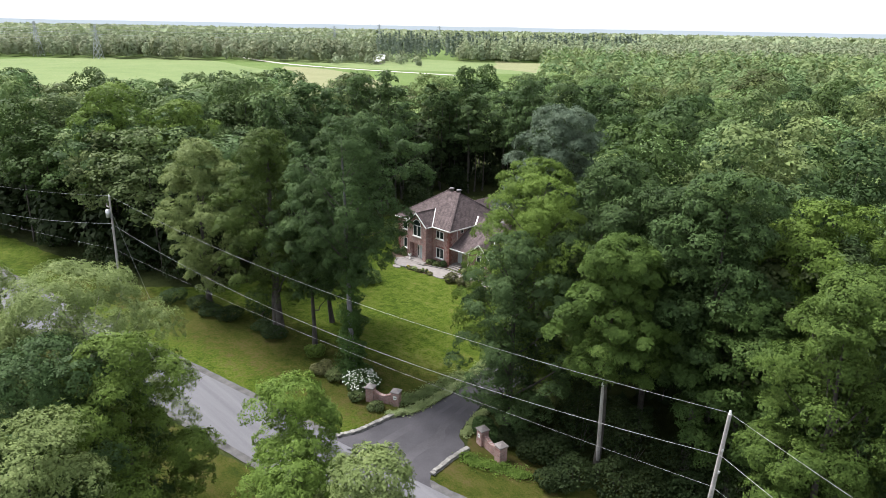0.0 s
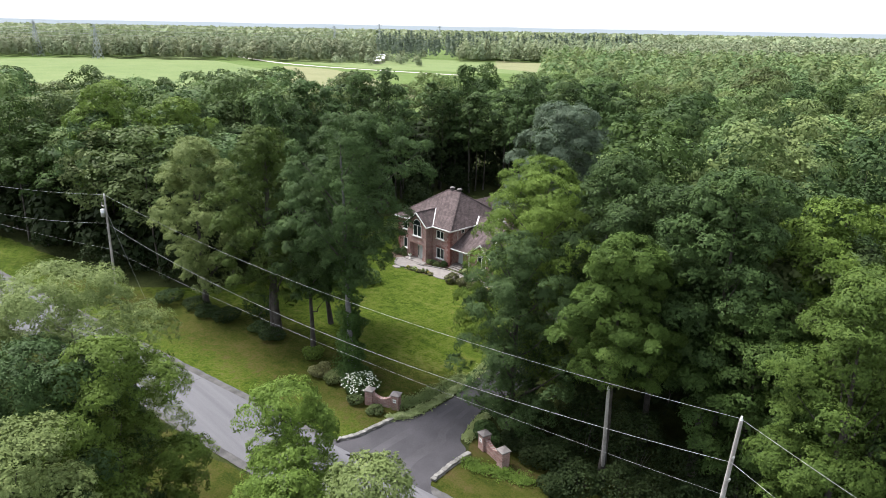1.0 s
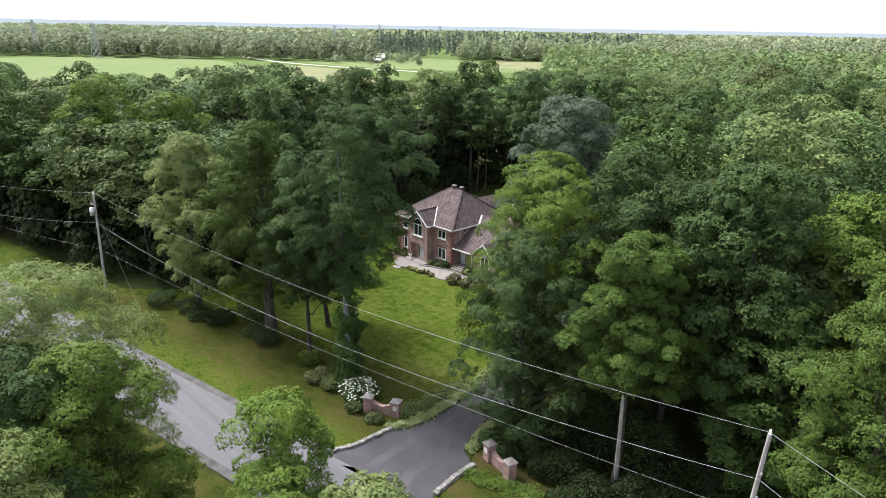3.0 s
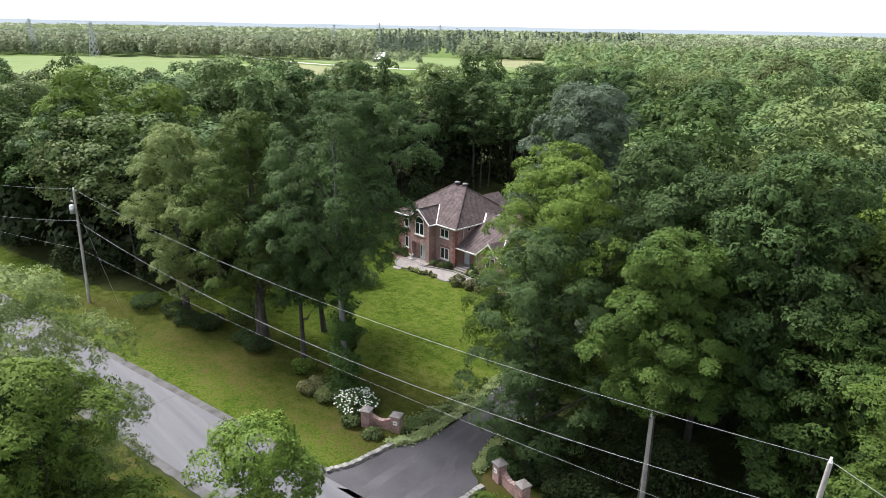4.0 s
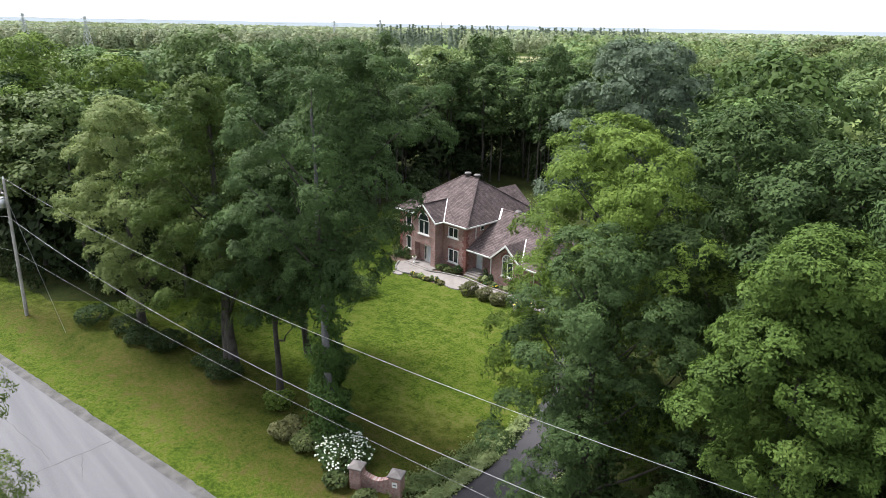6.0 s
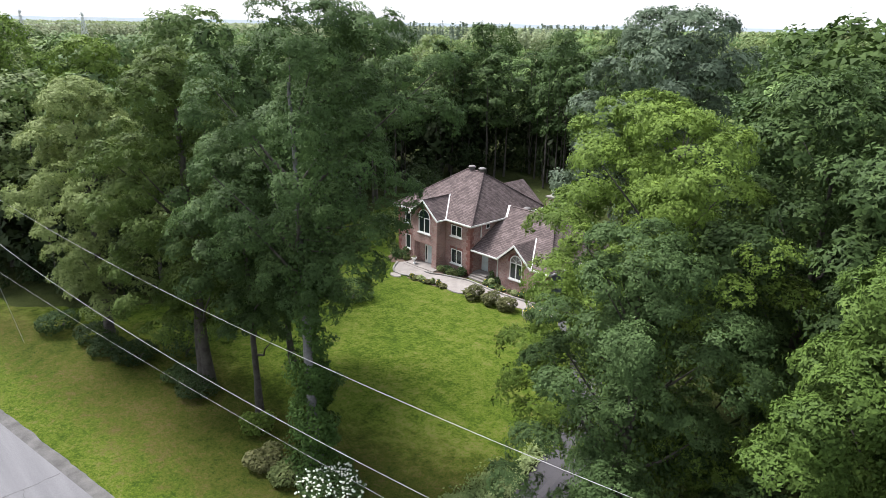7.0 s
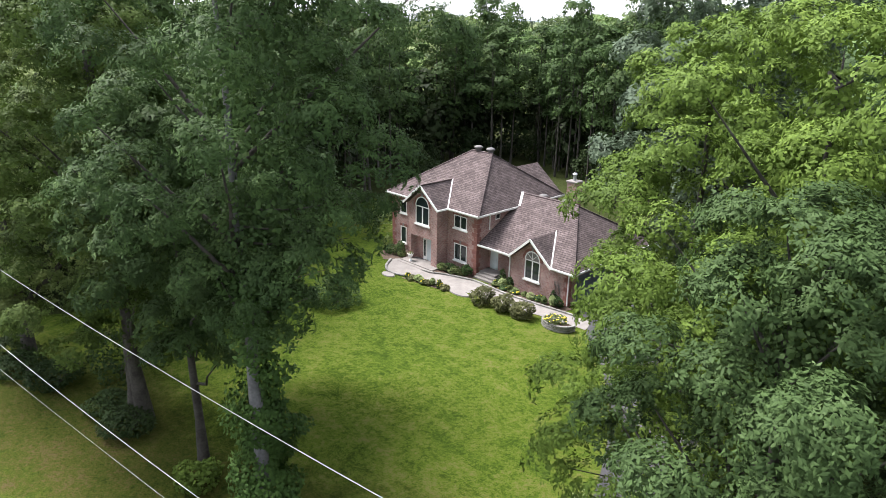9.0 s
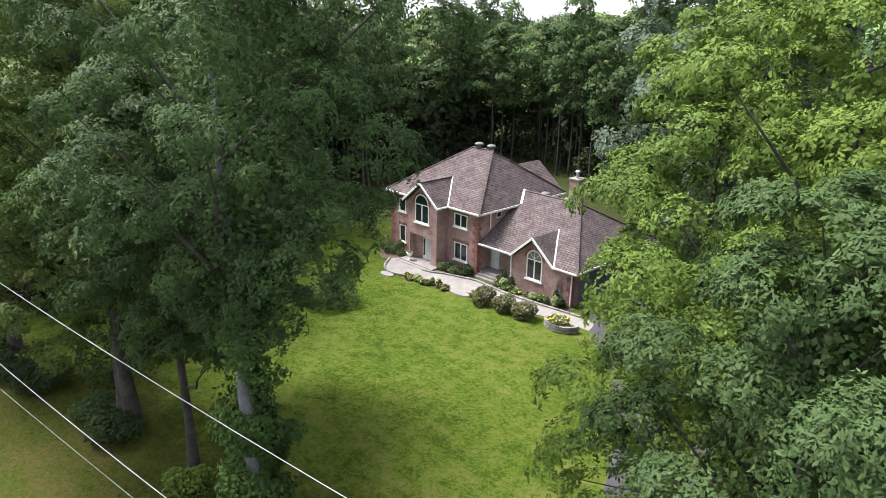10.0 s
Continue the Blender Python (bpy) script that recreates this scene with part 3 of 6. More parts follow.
def bush(name, label, at, r, h, leaf_mat, count, size, seed, category="shrub", group="", blooms=None, n=9):
    rng = np.random.default_rng(seed)
    top = root(name, label, category, at, group)
    lobes = [(r * 0.55 * math.cos(a) * rng.uniform(0.5, 1.1), r * 0.55 * math.sin(a) * rng.uniform(0.5, 1.1), h * rng.uniform(0.3, 0.62), r * rng.uniform(0.38, 0.55), h * rng.uniform(0.3, 0.4)) for a in np.linspace(0, 2 * math.pi, n, endpoint=False)]
    lobes.append((0, 0, h * 0.55, r * 0.6, h * 0.45))
    for q in lobes[:4]:
        v, f = tube_np([(0, 0, 0), (q[0] * 0.5, q[1] * 0.5, q[2] * 0.6), q[:3]], [0.04, 0.03, 0.01], 4)
        part_me("stem", mesh_np("stem", v, f, M_BARK, True), top)
    p, nor = lobed_points(lobes, count, rng, low=-0.85)
    p[:, 2] = np.maximum(p[:, 2], 0.04)
    part_me("leaves", mesh_np("leaves", *leaves_np(p, nor, size, rng, 0.36), leaf_mat, normals=np.repeat(nor, 4, axis=0)), top)
    if blooms:
        mat, k, bs = blooms
        p, nor = lobed_points(lobes, k, rng, low=0.0, shell=(1.0, 1.1))
        base = bmesh.new()
        bmesh.ops.create_icosphere(base, subdivisions=1, radius=bs)
        for v in base.verts:
            v.co *= rng.uniform(0.8, 1.15)
            v.co.z *= 0.75
        head = bpy.data.meshes.new("bloom")
        base.to_mesh(head)
        base.free()
        head.materials.append(mat)
        for q in p:
            o = part_me("bloom", head, top)
            o.matrix_basis = pose(*q, 0, 0, rng.uniform(0, 360)) @ Matrix.Scale(rng.uniform(0.6, 1.2), 4)
    return top


def strip(name, left, right, z, material, label, category="", kind="structure", thick=0.0):
    """A paved strip between two edge lines."""
    bm = bmesh.new()
    a = [bm.verts.new((x, y, z)) for x, y in left]
    b = [bm.verts.new((x, y, z)) for x, y in right]
    for i in range(len(a) - 1):
        bm.faces.new((a[i], b[i], b[i + 1], a[i + 1]))
    bmesh.ops.recalc_face_normals(bm, faces=bm.faces[:])
    for f in bm.faces:
        if f.normal.z < 0:
            f.normal_flip()
    return tagged(part(name, bm, material), label, category, "", kind)


def smooth_line(points, k=8):
    """A rounded line through the given points."""
    p = [Vector(q) for q in points]
    out = []
    for i in range(len(p) - 1):
        a, b, c, d = p[max(i - 1, 0)], p[i], p[i + 1], p[min(i + 2, len(p) - 1)]
        for j in range(k):
            t = j / k
            out.append(tuple(0.5 * ((2 * b) + (c - a) * t + (2 * a - 5 * b + 4 * c - d) * t * t + (3 * b - a - 3 * c + d) * t ** 3)))
    out.append(tuple(p[-1]))
    return out


def inside(x, y, poly):
    hit = False
    n = len(poly)
    for i in range(n):
        (x1, y1), (x2, y2) = poly[i], poly[(i + 1) % n]
        if (y1 > y) != (y2 > y) and x < (x2 - x1) * (y - y1) / (y2 - y1) + x1:
            hit = not hit
    return hit

# ---- the ground ----
def road_n(x):
    """The road's north edge."""
    return -39.66 + 0.171 * (x - 6.6)


ROAD_W = 5.9


def ragged(poly, step, amp, seed):
    """An outline with an uneven, grassy edge."""
    rng = random.Random(seed)
    out = []
    n = len(poly)
    for i in range(n):
        a, b = Vector(poly[i]), Vector(poly[(i + 1) % n])
        d = b - a
        side = Vector((-d.y, d.x)).normalized()
        k = max(1, int(d.length / step))
        for j in range(k):
            p = a.lerp(b, j / k)
            o = amp * (1.3 * noise.noise(Vector((p.x * 0.45, p.y * 0.45, seed))) + 0.8 * noise.noise(Vector((p.x * 1.7, p.y * 1.7, seed))) + rng.uniform(-0.3, 0.3))
            out.append((p.x + side.x * o, p.y + side.y * o))
    return out


def patch(name, outline, z, material, label, category="ground"):
    bm = bmesh.new()
    f = bm.faces.new([bm.verts.new((x, y, z)) for x, y in outline])
    if f.calc_area() and f.normal.z < 0:
        f.normal_flip()
    bm.normal_update()
    if bm.faces[:][0].normal.z < 0:
        bmesh.ops.reverse_faces(bm, faces=bm.faces[:])
    bmesh.ops.triangulate(bm, faces=bm.faces[:])
    return tagged(part(name, bm, material), label, category, "", "structure")


bm = bmesh.new()
bmesh.ops.create_circle(bm, cap_ends=True, segments=96, radius=4900, matrix=Matrix.Translation((0, 0, -0.06)))
tagged(part("ground", bm, M_LAND), "flat green farmland reaching to the horizon", "ground", "", "structure")
patch("forest_ground", ragged([(-150, -190), (190, -190), (190, 170), (60, 200), (-60, 190), (-130, 90)], 9, 1.5, 3), -0.03, M_FLOOR, "dark leaf litter under the woodland trees")
LAWN = [(-75, -47), (-55, -42.5), (-38, -39), (-22, -36), (-15, -29), (-12, -21), (-20, -6), (-27, 10), (-25, 19), (-13, 16.5), (-2, 15.5), (8, 14.5), (13, 9.5), (18, 4), (20.5, -2), (23, -14), (26, -30), (30, -38), (-30, -48), (-75, -54)]
patch("lawn", ragged(LAWN, 0.6, 0.3, 5), 0.0, M_LAWN, "mown green lawn with darker clover patches in front of the house")
VERGE = [(-70, -51.2), (-55, -43.6), (-38, -39.8), (-22, -36.6), (-14, -32.0), (-7, -28.6), (2, -27.4), (9, -27.2), (14, -25.5), (19, -22.5), (23.5, -22), (24.0, -36.8)]
patch("verge", ragged(VERGE, 0.5, 0.35, 7), 0.012, M_LAWN, "dry yellowish grass verge sloping to the road")
patch("verge_east", ragged([(32.3, -35.2), (32, -29.5), (31, -27), (36, -25.5), (45, -23.5), (70, -20), (120, -14), (120, -21.6), (60, -31)], 1.0, 0.3, 8), 0.012, M_VERGE, "short grass verge beside the drive entrance")
patch("verge_south", ragged([(-90, -61.5), (-40, -53.8), (10, -46.0), (60, -38.0), (120, -28.5), (120, -33), (60, -43.5), (10, -51.5), (-40, -59), (-90, -66)], 1.2, 0.5, 9), 0.012, M_VERGE, "rough grass verge on the far roadside")
xs = [x for x in range(-400, 321, 6)]
wob = lambda x, s: 0.28 * noise.noise(Vector((x * 0.5, s, 0))) + 0.16 * noise.noise(Vector((x * 1.9, s, 5)))
xf = [x * 0.5 for x in range(-240, 241)]
strip("shoulder_north", [(x, road_n(x) + 0.75 + 0.45 * wob(x, 1)) for x in xf], [(x, road_n(x) - 0.1) for x in xf], 0.03, M_GRAVEL, "grey gravel road shoulder")
strip("shoulder_south", [(x, road_n(x) - ROAD_W + 0.1) for x in xf], [(x, road_n(x) - ROAD_W - 0.7 + 0.7 * wob(x, 4)) for x in xf], 0.03, M_GRAVEL, "grey gravel road shoulder")
road = strip("road", [(x, road_n(x)) for x in xs], [(x, road_n(x) - ROAD_W) for x in xs], 0.05, M_ROAD, "pale grey worn asphalt country road", "road")
crack_rng = random.Random(4)


def crack(a, b, w=0.045):
    pts = [Vector(a).lerp(Vector(b), i / 14) + Vector((crack_rng.uniform(-0.06, 0.06), crack_rng.uniform(-0.06, 0.06))) for i in range(15)]
    d = (Vector(b) - Vector(a)).normalized()
    s = Vector((-d.y, d.x)) * w / 2
    ob = strip("tar_crack", [tuple(p + s) for p in pts], [tuple(p - s) for p in pts], 0.058, M_TAR, "dark tarred crack across the road", "")
    ob.parent = road
    del ob["kind"]


crack((6.6, road_n(6.6) - 0.05), (6.95, road_n(6.9) - ROAD_W + 0.05), 0.07)
crack((6.75, -41.6), (9.2, -42.3), 0.04)
crack((-13, road_n(-13) - 0.1), (-12.7, road_n(-13) - 5.6), 0.05)
crack((20, -40.4), (26, -39.3), 0.04)
crack((29, road_n(29) - 0.1), (29.3, road_n(29) - 5.6), 0.06)
crack((-4, -44.6), (6, -43.2), 0.035)

# driveway from the road between the gate walls and round to the garage
DL = smooth_line([(20.8, -37.5), (23.6, -36.0), (24.2, -33.8), (24.2, -31), (25.2, -29.6), (25.5, -27.5), (25.3, -24.4), (24.9, -22), (23.4, -17), (20.5, -11), (16.4, -5.6), (13.2, -2.6), (12.0, -0.5), (10.2, 0.4), (9.6, 2)])
DR = smooth_line([(38.0, -34.9), (34.6, -35.2), (32.5, -33.5), (32.0, -29.6), (30.4, -28.5), (29.2, -25.7), (28.7, -24), (28.6, -21), (27.8, -16), (25.3, -9.0), (22.5, -3.5), (20.2, 0.5), (18.6, 4), (17.5, 7), (9.6, 8.5)])
strip("driveway", DL, DR, 0.046, M_DRIVE, "dark grey asphalt driveway curving from the road to the garage", "driveway")
ts = [i for i in range(0, 88)]
for fr, w in ((0.28, 0.1), (0.62, 0.12)):
    la = [tuple(Vector(DL[i]).lerp(Vector(DR[i]), fr)) for i in ts]
    ra = [tuple(Vector(DL[i]).lerp(Vector(DR[i]), fr + w)) for i in ts]
    ob = strip("tyre_track", la, ra, 0.05, surface("driveway_track_%d" % int(fr * 100), (0.044, 0.042, 0.046), (0.078, 0.074, 0.081), scale=0.4, fine=12), "paler tyre track along the driveway", "")
    ob.parent = bpy.data.objects["driveway"]
    del ob["kind"]

# open fields beyond the wood
patch("crop_field", ragged([(-330, -160), (-180, -60), (-150, 20), (-200, 120), (-330, 190), (-470, 215), (-640, 245), (-640, 60), (-620, -120)], 30, 4, 11), 0.0, M_FIELD, "wide pale green crop field beyond the wood", "field")
patch("hay_field", ragged([(-150, 20), (-110, 60), (-190, 160), (-300, 220), (-380, 245), (-440, 240), (-330, 185), (-230, 110)], 30, 5, 12), 0.05, M_HAY, "strip of yellow cut hay in the field", "field")
patch("meadow", ragged([(-640, 300), (-520, 285), (-400, 275), (-300, 320), (-210, 400), (-260, 500), (-400, 470), (-520, 420), (-640, 420)], 30, 5, 13), 0.0, M_FIELD, "bright far meadow between the woods", "field")
patch("meadow_east", ragged([(-330, 380), (-150, 330), (-120, 420), (-260, 520), (-420, 480)], 30, 4, 14), 0.05, M_HAY, "pale hay meadow before the far wood", "field")
FR = smooth_line([(-900, 420), (-760, 345), (-658, 302), (-546, 271), (-455, 258), (-372, 267), (-280, 290)], 6)
strip("far_road", [(x, y + 3) for x, y in FR], [(x, y - 3) for x, y in FR], 0.2, M_DIRTROAD, "pale gravel road curving through the far fields", "road")

# ---- the house ----
def wall_with_holes(x0, x1, z0, z1, holes, y0, y1):
    """A wall along x from y0 to y1 thick, with rectangular openings (xa, xb, za, zb)."""
    bm = bmesh.new()
    xs = sorted({x0, x1, *[h[0] for h in holes], *[h[1] for h in holes]})
    zs = sorted({z0, z1, *[h[2] for h in holes], *[h[3] for h in holes]})
    for xa, xb in zip(xs, xs[1:]):
        for za, zb in zip(zs, zs[1:]):
            mx, mz = (xa + xb) / 2, (za + zb) / 2
            if not any(h[0] < mx < h[1] and h[2] < mz < h[3] for h in holes):
                box(bm, xa, xb, y0, y1, za, zb)
    bmesh.ops.remove_doubles(bm, verts=bm.verts[:], dist=0.001)
    inner = [f for f in bm.faces if all(len(e.link_faces) > 2 for e in f.edges)]
    seen = {}
    for f in bm.faces:
        c = tuple(round(v, 3) for v in f.calc_center_median())
        seen.setdefault(c, []).append(f)
    bmesh.ops.delete(bm, geom=[f for g in seen.values() if len(g) > 1 for f in g], context="FACES")
    return bm


def window(parent, xa, xb, za, zb, y, mullions=1, arch=False):
    """A white casement in an opening of a wall that faces -y: frame, sill, panes, lintel."""
    w = root("window", "", "", (0, 0, 0))
    for key in ("label", "category"):
        if key in w:
            del w[key]
    w.parent = parent
    f = 0.09
    rows = [(xa, xb, y - 0.03, y + 0.08, za, za + f), (xa, xb, y - 0.03, y + 0.08, zb - f, zb), (xa, xa + f, y - 0.03, y + 0.08, za + f, zb - f), (xb - f, xb, y - 0.03, y + 0.08, za + f, zb - f)]
    part("window_frame", boxes(*rows), M_WHITE, w)
    step = (xb - xa - 2 * f) / (mullions + 1)
    for i in range(mullions):
        c = xa + f + step * (i + 1)
        part("mullion", boxes((c - 0.05, c + 0.05, y - 0.025, y + 0.07, za + f, zb - f)), M_WHITE, w)
    for i in range(mullions + 1):
        a = xa + f + step * i + (0.05 if i else 0)
        b = xa + f + step * (i + 1) - (0.05 if i < mullions else 0)
        part("pane", boxes((a, b, y + 0.03, y + 0.045, za + f, zb - f)), M_GLASS, w)
        part("curtain", boxes((a, a + (b - a) * 0.30, y + 0.16, y + 0.19, za + f, zb - f)), M_CURTAIN, w)
    part("window_sill", boxes((xa - 0.1, xb + 0.1, y - 0.12, y + 0.02, za - 0.12, za - 0.003)), M_WHITE, w)
    if not arch:
        part("lintel", boxes((xa - 0.12, xb + 0.12, y - 0.035, y + 0.05, zb + 0.003, zb + 0.24)), M_QUOIN, w)
        part("keystone", boxes(((xa + xb) / 2 - 0.1, (xa + xb) / 2 + 0.1, y - 0.06, y + 0.05, zb + 0.004, zb + 0.3)), M_CAP, w)
    return w


def arch_light(parent, xa, xb, z, y, blind=False):
    """A half-round light over a window."""
    cx, r = (xa + xb) / 2, (xb - xa) / 2
    ang = [math.pi * i / 14 for i in range(15)]
    bm = bmesh.new()
    for a, b in zip(ang, ang[1:]):
        prism(bm, [(cx + r * math.cos(a), z + r * math.sin(a)), (cx + r * math.cos(b), z + r * math.sin(b)), (cx + (r - 0.1) * math.cos(b), z + (r - 0.1) * math.sin(b)), (cx + (r - 0.1) * math.cos(a), z + (r - 0.1) * math.sin(a))], "y", y - 0.04, y + 0.06)
    w = part("arch_frame", bm, M_WHITE, parent)
    bm = bmesh.new()
    prism(bm, [(cx + (r - 0.1) * math.cos(a), z + (r - 0.1) * math.sin(a)) for a in ang], "y", y - 0.012, y + 0.02)
    part("arch_pane", bm, M_CAP if blind else M_GLASS, parent)
    for a in ((0.25, 0.5, 0.75) if blind else ()):
        t = math.pi * a
        part("glazing_bar", bar(bmesh.new(), (cx, y - 0.02, z + 0.05), (cx + (r - 0.06) * math.cos(t), y - 0.02, z + (r - 0.06) * math.sin(t)), 0.04), M_WHITE, parent)
    bm = bmesh.new()
    for a, b in zip(ang, ang[1:]):
        prism(bm, [(cx + (r + 0.22) * math.cos(a), z + (r + 0.22) * math.sin(a)), (cx + (r + 0.22) * math.cos(b), z + (r + 0.22) * math.sin(b)), (cx + (r + 0.004) * math.cos(b), z + (r + 0.004) * math.sin(b)), (cx + (r + 0.004) * math.cos(a), z + (r + 0.004) * math.sin(a))], "y", y - 0.03, y + 0.03)
    part("brick_arch", bm, M_QUOIN, parent)
    part("keystone", boxes((cx - 0.09, cx + 0.09, y - 0.07, y + 0.04, z + r + 0.01, z + r + 0.3)), M_CAP, parent)


def fascia(parent, pts, h=0.15, w=0.07, name="fascia"):
    """White boards along a roof edge."""
    for a, b in zip(pts, pts[1:]):
        a, b = Vector(a), Vector(b)
        d = (b - a).normalized() * 0.04
        part(name, bar(bmesh.new(), a - d, b + d, w, h), M_WHITE, parent)


house = root("house", "two-storey red brick house with hipped brown shingle roof and white trim", "house")
EAVE = 5.5
# walls
main = part("wall", wall_with_holes(-11.1, 0.0, -0.3, EAVE - 0.02, [(-2.76, -1.2, 3.82, 5.0), (-2.68, -1.12, 0.9, 2.46), (-9.95, -9.02, 3.66, 4.88), (-9.9, -9.06, 0.76, 2.38)], 0.0, 0.3), M_BRICK, house, "red brick front wall")
for row in ((-0.3, 0.0, 0.3, 2.25, -0.3, EAVE - 0.02), (-0.3, 0.0, 2.85, 11.1, -0.3, EAVE - 0.02), (-0.3, 0.0, 2.25, 2.85, -0.3, 4.65), (-0.3, 0.0, 2.25, 2.85, 5.2, EAVE - 0.02)):
    part("wall", boxes(row), M_BRICK, house)
for row in ((-11.1, -10.8, 0.3, 11.1, -0.3, EAVE - 0.02), (-10.8, -0.3, 10.8, 11.1, -0.3, EAVE - 0.02)):
    part("wall", boxes(row), M_BRICK, house)
part("upper_floor", boxes((-10.8, -0.3, 0.3, 10.8, 2.75, 2.95), (-10.8, -0.3, 0.3, 10.8, -0.1, 0.1)), M_SOIL, house)
# projecting entrance bay with its gable
bay = wall_with_holes(-7.2, -3.57, -0.1, EAVE + 0.0, [(-6.32, -4.56, 3.68, 5.35), (-7.0, -4.3, -0.1, 2.5)], -1.28, -1.0)
part("wall", bay, M_BRICK, house)
bm = prism(bmesh.new(), [(-7.2, EAVE), (-3.57, EAVE), (-5.385, 7.05)], "y", -1.28, -1.0)
part("gable_wall", bm, M_BRICK, house)
for row in ((-7.2, -6.95, -1.0, 0.0, -0.1, EAVE), (-3.82, -3.57, -1.0, 0.0, -0.1, EAVE), (-6.95, -3.82, -1.0, 0.0, 2.5, 2.65)):
    part("wall", boxes(row), M_BRICK, house)
part("porch_back_wall", wall_with_holes(-6.95, -3.82, -0.1, 2.5, [(-6.12, -4.66, -0.1, 2.22)], -0.56, -0.4), M_BRICK, house)
part("porch_floor", boxes((-7.5, -3.3, -2.1, -0.02, -0.05, 0.14)), M_PAVER, house, "pale stone porch floor")
part("porch_step", boxes((-7.6, -3.2, -2.45, -2.1, -0.05, 0.07)), M_PAVER, house)
door = part("front_door", boxes((-5.6, -4.74, -0.54, -0.49, 0.15, 2.12)), M_DOOR, house, "pale blue-grey panelled front door")
for i in range(3):
    for a in (-5.5, -5.12):
        part("door_panel", boxes((a, a + 0.28, -0.556, -0.54, 0.28 + 0.6 * i, 0.78 + 0.6 * i), bevel=0.012), M_DOOR, door)
part("door_handle", boxes((-4.84, -4.79, -0.62, -0.54, 1.05, 1.22)), M_METAL, door)
sl = part("sidelight", boxes((-6.1, -5.66, -0.55, -0.49, 0.15, 2.12)), M_WHITE, house)
part("pane", boxes((-6.0, -5.78, -0.56, -0.55, 0.45, 2.0)), M_GLASS, sl)
part("door_frame", boxes((-6.12, -4.66, -0.57, -0.48, 2.12, 2.22), (-4.74, -4.66, -0.57, -0.48, 0.14, 2.12), (-5.66, -5.6, -0.57, -0.48, 0.14, 2.12)), M_WHITE, house)
window(house, -2.76, -1.2, 3.82, 5.0, 0.0)
window(house, -2.68, -1.12, 0.9, 2.46, 0.0)
window(house, -9.95, -9.02, 3.66, 4.88, 0.0, 0)
window(house, -9.9, -9.06, 0.76, 2.38, 0.0, 0)
aw = window(house, -6.32, -4.56, 3.68, 5.35, -1.28, 1, True)
arch_light(aw, -6.32, -4.56, 5.36, -1.30)
sw = part("side_window", boxes((-0.12, 0.03, 2.25, 2.85, 4.65, 5.2)), M_WHITE, house)
part("pane", boxes((0.03, 0.036, 2.34, 2.76, 4.74, 5.11)), M_GLASS, sw)
# corner quoins
for cx, cy, sx in ((0.0, 0.0, 1), (-11.1, 0.0, -1)):
    z, i = 0.05, 0
    while z < EAVE - 0.45:
        wx, wy = (0.55, 0.32) if i % 2 else (0.34, 0.52)
        x0, x1 = (cx - wx, cx + 0.025) if sx > 0 else (cx - 0.025, cx + wx)
        part("quoin", boxes((x0, x1, cy - 0.025, cy + (wy if cy == 0.0 else 0.28), z, z + 0.36), bevel=0.01), M_QUOIN, house)
        z += 0.385
        i += 1
for i in range(7):
    part("quoin", boxes((9.3 - (0.5 if i % 2 else 0.32), 9.325, 0.495, 0.8, 0.05 + 0.385 * i, 0.41 + 0.385 * i), bevel=0.01), M_QUOIN, house)
# main hipped roof
E0, E1, Y0, Y1, RY, RZ = -11.5, 0.4, -0.4, 11.5, 5.5, 9.5
RL, RR = -6.0, -3.65
def roof_face(pts, name="roof_slope"):
    bm = slab(bmesh.new(), pts, 0.16)
    return part(name, bm, M_SHINGLE, house)
roof_face([(E0, Y0, EAVE), (E1, Y0, EAVE), (RR, RY, RZ), (RL, RY, RZ)])
roof_face([(E1, Y0, EAVE), (E1, Y1, EAVE), (RR, RY, RZ)])
roof_face([(E1, Y1, EAVE), (E0, Y1, EAVE), (RL, RY, RZ), (RR, RY, RZ)])
roof_face([(E0, Y1, EAVE), (E0, Y0, EAVE), (RL, RY, RZ)])
for a, b in (((E1, Y0, EAVE), (RR, RY, RZ)), ((E0, Y0, EAVE), (RL, RY, RZ)), ((RL, RY, RZ), (RR, RY, RZ)), ((E1, Y1, EAVE), (RR, RY, RZ))):
    part("ridge_cap", bar(bmesh.new(), a, b, 0.24, 0.07), M_SHINGLE, house)
part("soffit", boxes((E0 + 0.03, E1 - 0.03, Y0 + 0.03, Y1 - 0.03, EAVE - 0.2, EAVE - 0.165)), M_WHITE, house)
fz = EAVE - 0.07
fascia(house, [(E0, Y0, fz), (-7.62, Y0, fz)])
fascia(house, [(-3.15, Y0, fz), (E1, Y0, fz), (E1, 4.85, fz)])
fascia(house, [(E1, 8.1, fz), (E1, Y1, fz), (E0, Y1, fz), (E0, Y0, fz)])
# bay gable roof
GX0, GX1, GA, GY = -7.62, -3.15, (-5.385, 7.32), -1.66
vy = Y0 + (GA[1] - EAVE) / (RZ - EAVE) * (RY - Y0)
for gx in (GX0, GX1):
    roof_face([(gx, GY, EAVE - 0.02), (GA[0], GY, GA[1]), (GA[0], vy + 0.3, GA[1]), (gx, Y0 + 0.02, EAVE - 0.02)], "gable_slope")
part("ridge_cap", bar(bmesh.new(), (GA[0], GY, GA[1] + 0.02), (GA[0], vy, GA[1] + 0.02), 0.22, 0.06), M_SHINGLE, house)
fascia(house, [(GX0, GY, EAVE - 0.08), (GA[0], GY, GA[1] - 0.06), (GX1, GY, EAVE - 0.08)], 0.17, 0.08, "bargeboard")
